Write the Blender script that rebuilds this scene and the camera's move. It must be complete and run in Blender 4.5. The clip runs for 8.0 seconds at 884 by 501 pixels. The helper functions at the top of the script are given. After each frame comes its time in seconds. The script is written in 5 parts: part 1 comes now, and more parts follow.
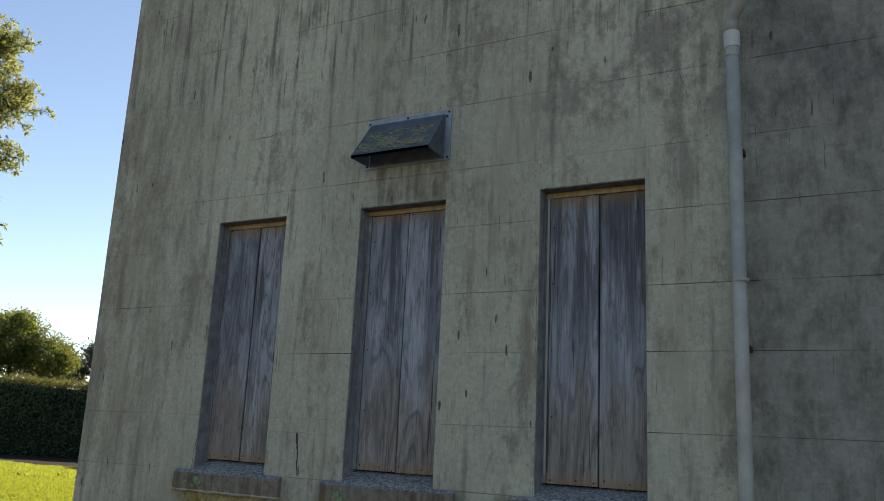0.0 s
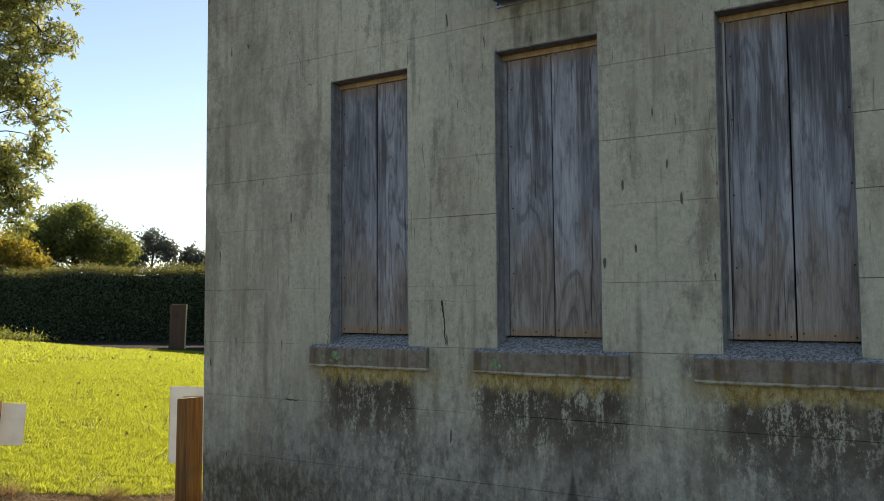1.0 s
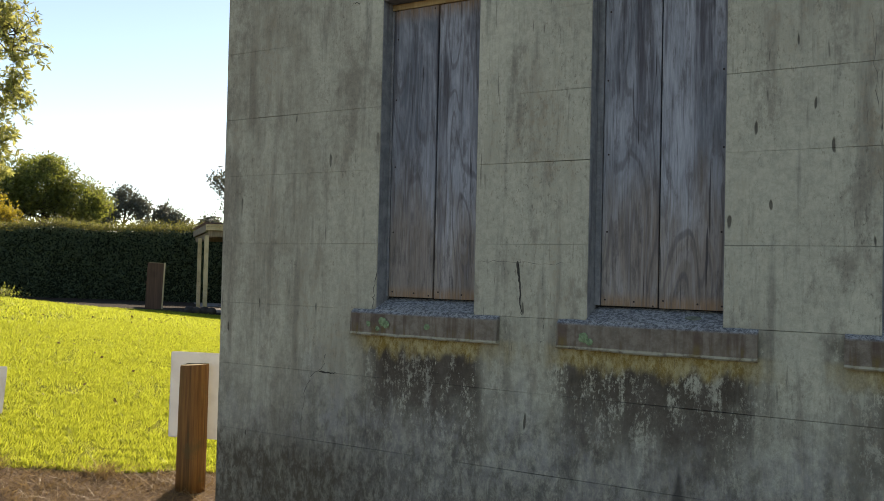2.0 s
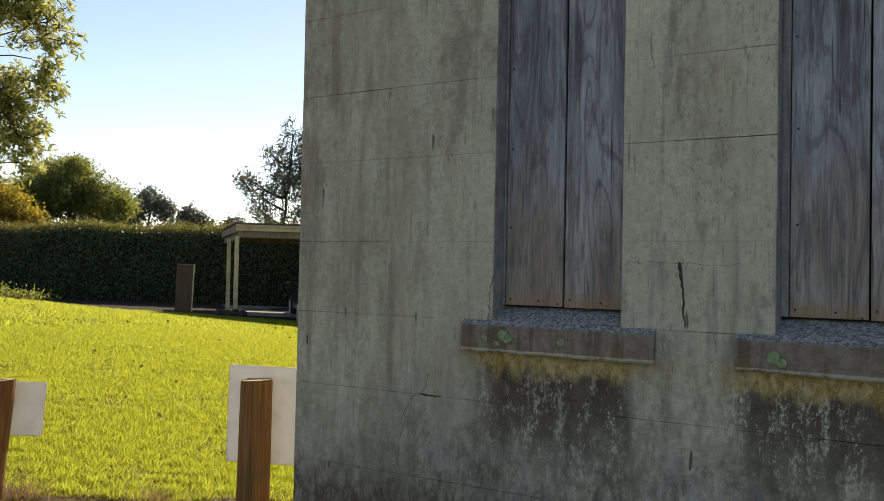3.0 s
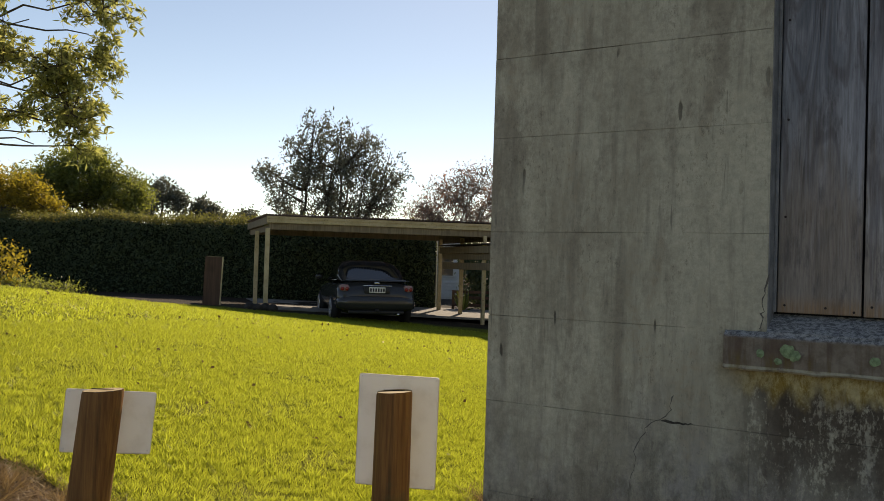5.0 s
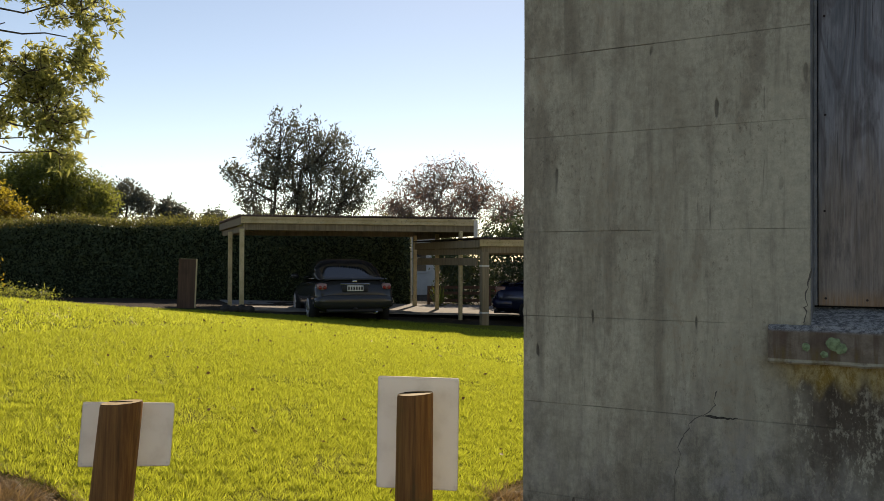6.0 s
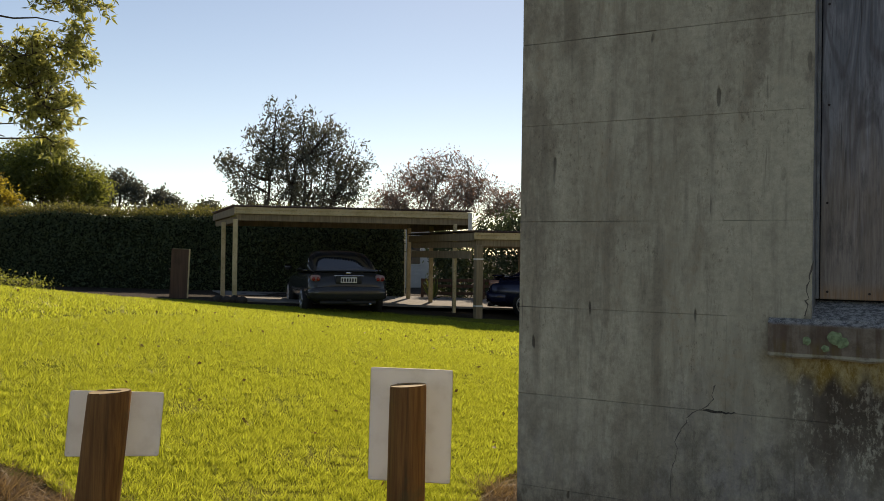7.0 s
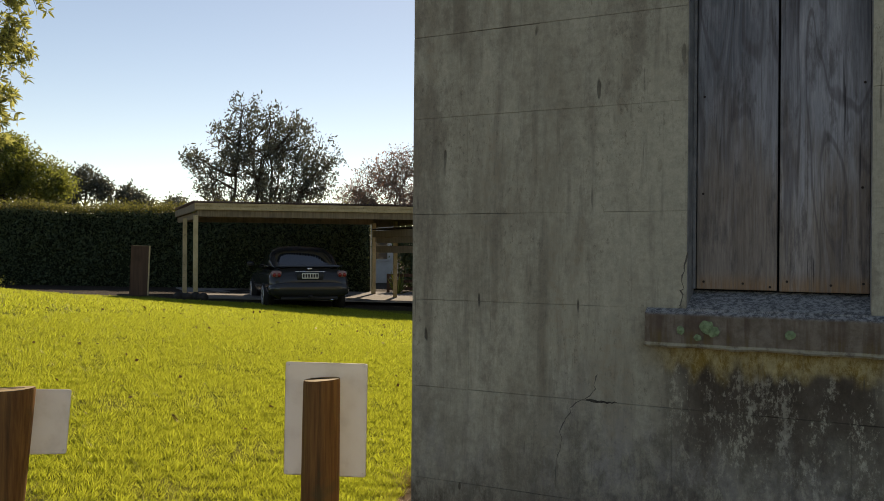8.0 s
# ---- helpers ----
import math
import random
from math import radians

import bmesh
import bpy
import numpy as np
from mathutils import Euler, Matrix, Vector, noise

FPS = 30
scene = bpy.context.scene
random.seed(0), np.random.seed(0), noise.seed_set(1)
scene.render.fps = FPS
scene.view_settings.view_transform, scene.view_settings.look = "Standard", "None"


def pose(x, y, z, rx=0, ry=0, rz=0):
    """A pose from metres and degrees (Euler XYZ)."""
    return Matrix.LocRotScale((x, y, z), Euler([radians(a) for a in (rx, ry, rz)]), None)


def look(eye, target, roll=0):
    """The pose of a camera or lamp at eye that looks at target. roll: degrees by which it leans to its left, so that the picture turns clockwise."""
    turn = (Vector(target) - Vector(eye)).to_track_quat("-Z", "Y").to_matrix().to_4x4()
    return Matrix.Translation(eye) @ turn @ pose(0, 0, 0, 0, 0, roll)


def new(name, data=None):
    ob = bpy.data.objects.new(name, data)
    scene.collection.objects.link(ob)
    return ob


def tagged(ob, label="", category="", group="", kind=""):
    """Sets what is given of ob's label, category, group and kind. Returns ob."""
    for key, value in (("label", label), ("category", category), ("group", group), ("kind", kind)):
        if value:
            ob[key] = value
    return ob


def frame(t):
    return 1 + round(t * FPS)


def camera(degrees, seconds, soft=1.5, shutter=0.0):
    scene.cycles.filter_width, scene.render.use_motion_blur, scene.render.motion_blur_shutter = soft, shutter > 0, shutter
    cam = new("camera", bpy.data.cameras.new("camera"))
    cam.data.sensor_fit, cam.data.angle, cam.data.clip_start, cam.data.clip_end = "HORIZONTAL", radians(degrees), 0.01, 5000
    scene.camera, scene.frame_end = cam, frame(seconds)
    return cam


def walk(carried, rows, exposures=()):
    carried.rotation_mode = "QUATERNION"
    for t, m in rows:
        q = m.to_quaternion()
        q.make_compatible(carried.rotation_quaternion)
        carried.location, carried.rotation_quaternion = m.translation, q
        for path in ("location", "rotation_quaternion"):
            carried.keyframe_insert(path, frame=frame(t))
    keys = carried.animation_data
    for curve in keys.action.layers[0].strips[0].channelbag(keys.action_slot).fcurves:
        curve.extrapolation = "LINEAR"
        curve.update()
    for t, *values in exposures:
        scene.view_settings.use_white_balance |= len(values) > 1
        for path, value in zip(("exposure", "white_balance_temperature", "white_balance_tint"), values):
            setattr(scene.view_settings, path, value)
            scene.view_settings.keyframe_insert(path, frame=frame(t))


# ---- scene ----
cam = camera(56.2, 8.0, soft=0.85)
PATH = [
    (0, (-0.073, 0.269, 1.789), (-1.016, 1.978, 2.226), 2.7),
    (0.5, (-0.369, 0.318, 1.743), (-1.418, 1.997, 2.028), 1.3),
    (1, (-0.708, 0.343, 1.764), (-1.75, 2.046, 1.889), -0.4),
    (1.2, (-0.84, 0.388, 1.744), (-1.869, 2.101, 1.831), -0.2),
    (2.3, (-1.637, 0.786, 1.729), (-2.628, 2.523, 1.773), 1.7),
    (2.5, (-1.79, 0.858, 1.744), (-2.798, 2.585, 1.792), 1.7),
    (3, (-2.072, 1.015, 1.729), (-3.099, 2.731, 1.778), 1.2),
    (3.5, (-2.365, 1.1, 1.73), (-3.502, 2.745, 1.767), 1.9),
    (4, (-2.712, 1.104, 1.749), (-3.809, 2.776, 1.788), 1.3),
    (4.5, (-2.894, 1.145, 1.734), (-3.958, 2.838, 1.766), 1.1),
    (4.7, (-2.951, 1.147, 1.715), (-4.003, 2.848, 1.755), 1.6),
    (5.8, (-3.243, 1.042, 1.739), (-4.22, 2.787, 1.764), 0.4),
    (6, (-3.259, 1.028, 1.741), (-4.224, 2.78, 1.765), 0.2),
    (6.5, (-3.281, 1.038, 1.731), (-4.265, 2.779, 1.751), 0.4),
    (7, (-3.288, 1.072, 1.727), (-4.24, 2.831, 1.735), 0.8),
    (7.5, (-3.209, 1.124, 1.725), (-4.128, 2.901, 1.729), 0.7),
    (8, (-3.031, 1.204, 1.722), (-3.929, 2.991, 1.719), 0.4),
]
walk(cam, [(t, look(eye, target, roll)) for t, eye, target, roll in PATH],
     [(0, 0.43, 7250, 11), (0.5, 0.53, 7500, 12), (1, 0.60, 7650, 12), (2.5, 0.74, 7950, 13), (3.0, 0.55, 8000, 13), (3.5, 0.33, 8150, 14), (4.5, 0.12, 8350, 14), (6, 0.20, 8250, 15), (7, 0.0, 8250, 15), (8, 0.02, 8450, 15)])

# ---- world and light ----
SUN_AZ, SUN_EL = 23.0, 32.0        # degrees left of +y, and above the horizon
world = bpy.data.worlds.new("world")
scene.world = world
world.use_nodes = True
wn, wl = world.node_tree.nodes, world.node_tree.links
sky = wn.new("ShaderNodeTexSky")
sky.sky_type = "NISHITA"
sky.sun_disc = False
sky.sun_elevation = radians(SUN_EL)
sky.sun_rotation = radians(-SUN_AZ)
sky.altitude = 1500
sky.air_density, sky.dust_density, sky.ozone_density = 1.0, 0.22, 1.3
wl.new(sky.outputs[0], wn["Background"].inputs[0])
wn["Background"].inputs[1].default_value = 0.13
sun = new("sun", bpy.data.lights.new("sun", "SUN"))
sun.data.energy, sun.data.angle, sun.data.color = 5.0, radians(0.5), (1.0, 0.93, 0.82)
sun_dir = Vector((-math.sin(radians(SUN_AZ)) * math.cos(radians(SUN_EL)), math.cos(radians(SUN_AZ)) * math.cos(radians(SUN_EL)), math.sin(radians(SUN_EL))))
sun.matrix_world = look((0, 0, 30), Vector((0, 0, 30)) - sun_dir)


# ---- material helpers ----
class Nodes:
    """Short hand for a node material."""

    def __init__(self, name, rough=0.8, metal=0.0, spec=0.3):
        self.m = bpy.data.materials.new(name)
        self.m.use_nodes = True
        self.t = self.m.node_tree
        self.b = self.t.nodes["Principled BSDF"]
        self.b.inputs["Roughness"].default_value = rough
        self.b.inputs["Metallic"].default_value = metal
        self.b.inputs["Specular IOR Level"].default_value = spec
        self.pos = self.t.nodes.new("ShaderNodeTexCoord").outputs["Object"]

    def put(self, socket, v):
        if isinstance(v, bpy.types.NodeSocket):
            self.t.links.new(v, socket)
        elif isinstance(v, tuple) and len(v) == 3 and socket.type == "RGBA":
            socket.default_value = (*v, 1)
        else:
            socket.default_value = v

    def scaled(self, sx, sy, sz, vec=None, shift=None):
        n = self.t.nodes.new("ShaderNodeMapping")
        self.put(n.inputs[0], vec or self.pos)
        n.inputs["Scale"].default_value = (sx, sy, sz)
        if shift is not None:
            self.put(n.inputs["Location"], shift)
        return n.outputs[0]

    def noise(self, scale, vec=None, detail=4, rough=0.55, warp=0.0):
        n = self.t.nodes.new("ShaderNodeTexNoise")
        self.put(n.inputs["Vector"], vec or self.pos)
        n.inputs["Scale"].default_value, n.inputs["Detail"].default_value = scale, detail
        n.inputs["Roughness"].default_value, n.inputs["Distortion"].default_value = rough, warp
        return n.outputs[0]

    def voronoi(self, scale, vec=None, feature="F1"):
        n = self.t.nodes.new("ShaderNodeTexVoronoi")
        n.feature = feature
        self.put(n.inputs["Vector"], vec or self.pos)
        n.inputs["Scale"].default_value = scale
        return n.outputs[0]

    def wave(self, scale, vec, warp, detail=2, dscale=1.0):
        n = self.t.nodes.new("ShaderNodeTexWave")
        n.bands_direction = "X"
        self.put(n.inputs["Vector"], vec)
        n.inputs["Scale"].default_value, n.inputs["Distortion"].default_value = scale, warp
        n.inputs["Detail"].default_value, n.inputs["Detail Scale"].default_value = detail, dscale
        return n.outputs["Fac"]

    def span(self, v, a, b, lo=0.0, hi=1.0):
        n = self.t.nodes.new("ShaderNodeMapRange")
        n.interpolation_type = "SMOOTHSTEP"
        self.put(n.inputs[0], v)
        for i, k in enumerate((a, b, lo, hi)):
            n.inputs[1 + i].default_value = k
        return n.outputs[0]

    def math(self, op, a, b=0.0):
        n = self.t.nodes.new("ShaderNodeMath")
        n.operation = op
        self.put(n.inputs[0], a), self.put(n.inputs[1], b)
        return n.outputs[0]

    def mix(self, f, a, b, how="MIX"):
        n = self.t.nodes.new("ShaderNodeMix")
        n.data_type, n.blend_type = "RGBA", how
        self.put(n.inputs[0], f), self.put(n.inputs[6], a), self.put(n.inputs[7], b)
        return n.outputs[2]

    def axis(self, k, vec=None):
        n = self.t.nodes.new("ShaderNodeSeparateXYZ")
        self.put(n.inputs[0], vec or self.pos)
        return n.outputs[k]

    def random(self):
        return self.t.nodes.new("ShaderNodeObjectInfo").outputs["Random"]

    def island(self):
        return self.t.nodes.new("ShaderNodeNewGeometry").outputs["Random Per Island"]

    def color(self, v):
        self.put(self.b.inputs["Base Color"], v)
        return self

    def bump(self, h, strength=0.4, dist=0.01):
        n = self.t.nodes.new("ShaderNodeBump")
        n.inputs["Strength"].default_value, n.inputs["Distance"].default_value = strength, dist
        self.put(n.inputs["Height"], h)
        self.t.links.new(n.outputs[0], self.b.inputs["Normal"])
        return self

    def leafy(self, colour, share=0.5):
        """Leaves let part of the light through."""
        tr = self.t.nodes.new("ShaderNodeBsdfTranslucent")
        self.put(tr.inputs[0], colour)
        mx = self.t.nodes.new("ShaderNodeMixShader")
        mx.inputs[0].default_value = share
        out = self.t.nodes["Material Output"]
        self.t.links.new(self.b.outputs[0], mx.inputs[1])
        self.t.links.new(tr.outputs[0], mx.inputs[2])
        self.t.links.new(mx.outputs[0], out.inputs[0])
        return self


WIN_X = (-3.230, -2.240, -1.238)   # centres of the three windows


def make_wall_material(name, main):
    n = Nodes(name, rough=0.9, spec=0.2)
    x, z = n.axis(0), n.axis(2)
    streak = n.noise(1.0, n.scaled(13, 13, 1.1), 6, 0.62)
    broad = n.noise(0.9, n.scaled(1, 1, 0.55), 4)
    fine = n.noise(48, None, 8, 0.75)
    blot = n.noise(9, n.scaled(1, 1, 0.6), 6, 0.68)
    mould = n.noise(30, n.scaled(1, 1, 0.5), 9, 0.8, 0.3)
    c = n.mix(n.span(broad, 0.35, 0.65), (0.45, 0.432, 0.335), (0.56, 0.54, 0.415))
    # soft grey runs, rubbed patches where the paint is thin, and paler drips
    c = n.mix(n.math("MULTIPLY", n.span(streak, 0.52, 0.68), 0.6), c, (0.19, 0.18, 0.148))
    c = n.mix(n.math("MULTIPLY", n.span(streak, 0.40, 0.25), 0.35), c, (0.64, 0.62, 0.50))
    c = n.mix(n.math("MULTIPLY", n.span(blot, 0.54, 0.74), 0.35), c, (0.24, 0.215, 0.175))
    rub = n.noise(3.6, n.scaled(1, 1, 0.45), 10, 0.78)
    c = n.mix(n.math("MULTIPLY", n.span(rub, 0.50, 0.62), 0.6), c, (0.21, 0.185, 0.145))
    scurf = n.math("MULTIPLY", n.span(n.noise(85, n.scaled(1, 1, 0.45), 6, 0.8), 0.54, 0.66), n.span(n.noise(2.2, n.scaled(1, 1, 0.5), 5, 0.7), 0.42, 0.62))
    c = n.mix(n.math("MULTIPLY", scurf, 0.65), c, (0.125, 0.108, 0.08))
    rust = n.math("MULTIPLY", n.span(n.noise(1, n.scaled(5, 5, 1.2), 7, 0.7), 0.52, 0.66), n.span(fine, 0.4, 0.6))
    c = n.mix(n.math("MULTIPLY", rust, 0.5), c, (0.25, 0.185, 0.115))
    if main:
        # the corner side is more worn and stained
        worn = n.math("MULTIPLY", n.span(x, -3.2, -4.1), n.span(n.noise(6.5, n.scaled(1, 1, 0.3), 9, 0.75), 0.36, 0.62, 0.15, 0.75))
        c = n.mix(n.math("MULTIPLY", worn, 0.8), c, (0.22, 0.19, 0.135))
        # purple-brown weathering over the third window and round the pipe
        hi = n.math("MULTIPLY", n.span(x, -1.75, -1.25), n.span(z, 3.02, 3.3))
        hi = n.math("MULTIPLY", hi, n.span(n.noise(3.1, n.scaled(1, 1, 0.6), 9, 0.78), 0.44, 0.58))
        c = n.mix(n.math("MULTIPLY", hi, 0.6), c, (0.15, 0.125, 0.115))
        # the stretch past the pipe was never painted
        raw = n.span(n.math("ADD", x, n.math("MULTIPLY", n.math("SUBTRACT", blot, 0.5), 0.14)), -0.62, -0.53)
        c = n.mix(n.math("MULTIPLY", raw, 0.75), c, n.mix(n.span(blot, 0.35, 0.65), (0.25, 0.235, 0.215), n.mix(n.span(mould, 0.4, 0.6), (0.16, 0.15, 0.14), (0.08, 0.072, 0.07))))
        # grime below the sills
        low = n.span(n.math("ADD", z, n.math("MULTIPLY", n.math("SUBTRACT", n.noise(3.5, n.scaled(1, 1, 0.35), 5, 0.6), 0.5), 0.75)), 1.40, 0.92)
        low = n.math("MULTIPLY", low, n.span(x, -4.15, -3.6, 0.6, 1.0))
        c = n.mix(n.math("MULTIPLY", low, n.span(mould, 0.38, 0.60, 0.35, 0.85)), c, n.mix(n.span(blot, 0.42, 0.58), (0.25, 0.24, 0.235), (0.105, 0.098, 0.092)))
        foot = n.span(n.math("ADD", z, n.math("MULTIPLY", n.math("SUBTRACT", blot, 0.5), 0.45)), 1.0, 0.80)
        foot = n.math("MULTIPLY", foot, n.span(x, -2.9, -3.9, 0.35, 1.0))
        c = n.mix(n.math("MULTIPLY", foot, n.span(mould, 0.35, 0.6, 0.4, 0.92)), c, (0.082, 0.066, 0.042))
        # a dark run spreading downwards under the middle window
        tri = n.math("SUBTRACT", n.math("ABSOLUTE", n.math("ADD", x, 2.14)), n.math("MULTIPLY", n.math("SUBTRACT", 1.0, z), 0.26))
        tri = n.math("ADD", tri, n.math("MULTIPLY", n.math("SUBTRACT", blot, 0.5), 0.08))
        c = n.mix(n.math("MULTIPLY", n.span(tri, 0.012, -0.012), 0.75), c, (0.05, 0.046, 0.04))
        # drips from the parapet
        drips = n.math("MULTIPLY", n.span(n.math("ADD", z, n.math("MULTIPLY", blot, 0.5)), 3.75, 4.15), n.span(n.noise(1, n.scaled(22, 22, 1.3), 5, 0.65), 0.53, 0.66))
        c = n.mix(n.math("MULTIPLY", drips, 0.65), c, (0.10, 0.095, 0.085))
        under = None
        for wx in WIN_X:
            d = n.math("ABSOLUTE", n.math("SUBTRACT", x, wx))
            d = n.math("ADD", d, n.math("MULTIPLY", n.math("SUBTRACT", n.noise(7, n.scaled(1, 1, 0.25), 5), 0.5), 0.5))
            k = n.span(d, 0.50, 0.24)
            under = k if under is None else n.math("MAXIMUM", under, k)
        below = n.math("MULTIPLY", under, n.math("MULTIPLY", n.span(z, 1.57, 1.50), n.span(n.math("ADD", z, n.math("MULTIPLY", n.math("SUBTRACT", blot, 0.5), 0.6)), 0.80, 1.30)))
        c = n.mix(n.math("MULTIPLY", below, n.span(n.math("ADD", n.math("ADD", n.math("MULTIPLY", mould, 0.40), n.math("MULTIPLY", n.noise(110, n.scaled(1, 1, 0.6), 4, 0.7), 0.28)), n.math("MULTIPLY", n.noise(1, n.scaled(13, 13, 2.6), 6, 0.7), 0.42)), 0.47, 0.545, 0.10, 0.93)), c, n.mix(n.span(blot, 0.4, 0.6), (0.052, 0.037, 0.026), (0.092, 0.074, 0.058)))
        moss = n.math("MULTIPLY", under, n.math("MULTIPLY", n.span(z, 1.46, 1.435), n.span(n.math("ADD", z, n.math("MULTIPLY", n.math("SUBTRACT", n.noise(16, n.scaled(1, 1, 0.5), 3), 0.5), 0.16)), 1.335, 1.395)))
        c = n.mix(n.math("MULTIPLY", moss, 0.85), c, n.mix(n.span(mould, 0.4, 0.6), (0.25, 0.165, 0.028), (0.52, 0.44, 0.23)))
        # streaky olive-brown darkening from the vent down to the window head
        vent_streaks = n.math("MULTIPLY", n.span(n.math("ABSOLUTE", n.math("SUBTRACT", x, -2.2)), 0.28, 0.18), n.math("MULTIPLY", n.span(z, 3.17, 3.13), n.span(z, 2.9, 2.99)))
        c = n.mix(n.math("MULTIPLY", vent_streaks, n.span(n.noise(1, n.scaled(22, 22, 3), 4), 0.35, 0.65, 0.15, 0.85)), c, (0.13, 0.115, 0.075))
    # sparse upright gouges and short dark runs
    wob = n.t.nodes.new("ShaderNodeVectorMath")
    wob.operation = "ADD"
    n.put(wob.inputs[0], n.scaled(15, 15, 3.4))
    wv = n.t.nodes.new("ShaderNodeTexNoise")
    n.put(wv.inputs["Vector"], n.scaled(16, 16, 7))
    wv.inputs["Scale"].default_value = 1.0
    off = n.t.nodes.new("ShaderNodeVectorMath")
    off.operation = "SCALE"
    n.put(off.inputs[0], wv.outputs["Color"]), n.put(off.inputs["Scale"], 0.5)
    n.put(wob.inputs[1], off.outputs[0])
    cell = n.t.nodes.new("ShaderNodeTexVoronoi")
    n.put(cell.inputs["Vector"], wob.outputs[0])
    cell.inputs["Scale"].default_value = 1.0
    pick = n.axis(0, cell.outputs["Color"])
    tick = n.math("MULTIPLY", n.span(cell.outputs["Distance"], 0.11, 0.07), n.math("MULTIPLY", n.span(pick, 0.50, 0.56), n.span(n.noise(1.1, None, 2), 0.38, 0.5)))
    c = n.mix(n.math("MULTIPLY", tick, 0.85), c, (0.075, 0.066, 0.052))
    thin = n.math("MULTIPLY", n.span(n.noise(1, n.scaled(70, 70, 5.0), 3, 0.5), 0.66, 0.71), n.span(n.noise(1.7, None, 2), 0.42, 0.6))
    c = n.mix(n.math("MULTIPLY", thin, 0.6), c, (0.09, 0.08, 0.066))
    c = n.mix(0.36, c, n.mix(n.span(fine, 0.25, 0.75), (0.2, 0.2, 0.19), (0.72, 0.71, 0.68)), "OVERLAY")
    c = n.mix(n.math("MULTIPLY", n.span(n.noise(1, n.scaled(60, 60, 5), 6, 0.7), 0.55, 0.70), 0.3), c, (0.14, 0.13, 0.105))
    h = n.math("ADD", n.math("MULTIPLY", fine, 0.35), n.math("SUBTRACT", n.math("MULTIPLY", n.noise(14, None, 5, 0.6), 0.8), n.math("MULTIPLY", tick, 1.6)))
    return n.color(c).bump(h, 0.5, 0.006).m


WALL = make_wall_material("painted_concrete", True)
SIDE = make_wall_material("plain_concrete", False)


def make_sill_material():
    n = Nodes("sill_concrete", rough=0.92, spec=0.2)
    z = n.axis(2)
    blot = n.noise(22, None, 6, 0.7)
    c = n.mix(n.span(blot, 0.35, 0.65), (0.21, 0.172, 0.13), (0.31, 0.265, 0.205))
    run = n.noise(1, n.scaled(26, 26, 3), 4, 0.6)
    c = n.mix(n.math("MULTIPLY", n.span(run, 0.45, 0.65), 0.75), c, (0.135, 0.09, 0.066))
    top = n.span(z, 1.526, 1.540)
    speck = n.noise(75, None, 6, 0.8)
    c = n.mix(top, c, n.mix(n.span(speck, 0.40, 0.60), (0.13, 0.135, 0.14), (0.44, 0.45, 0.45)))
    lip = n.math("MULTIPLY", n.span(z, 1.449, 1.446), n.span(blot, 0.3, 0.55))
    c = n.mix(n.math("MULTIPLY", lip, 0.85), c, (0.52, 0.48, 0.34))
    c = n.mix(n.math("MULTIPLY", n.math("MULTIPLY", n.span(z, 1.50, 1.46), n.span(run, 0.5, 0.7)), 0.6), c, (0.23, 0.17, 0.05))
    return n.color(c).bump(n.math("ADD", speck, blot), 0.9, 0.010).m


SILL = make_sill_material()


def make_reveal_material():
    n = Nodes("grey_reveal", rough=0.92, spec=0.2)
    k, s = n.noise(18, None, 6, 0.7), n.noise(1, n.scaled(30, 30, 2.5), 4, 0.6)
    c = n.mix(n.span(k, 0.3, 0.7), (0.17, 0.175, 0.18), (0.29, 0.29, 0.285))
    c = n.mix(n.math("MULTIPLY", n.span(s, 0.5, 0.7), 0.6), c, (0.09, 0.085, 0.085))
    return n.color(c).bump(k, 0.5, 0.005).m


REVEAL = make_reveal_material()
CRACK = Nodes("crack_dirt", 0.95, 0, 0.1).color((0.12, 0.112, 0.095)).m


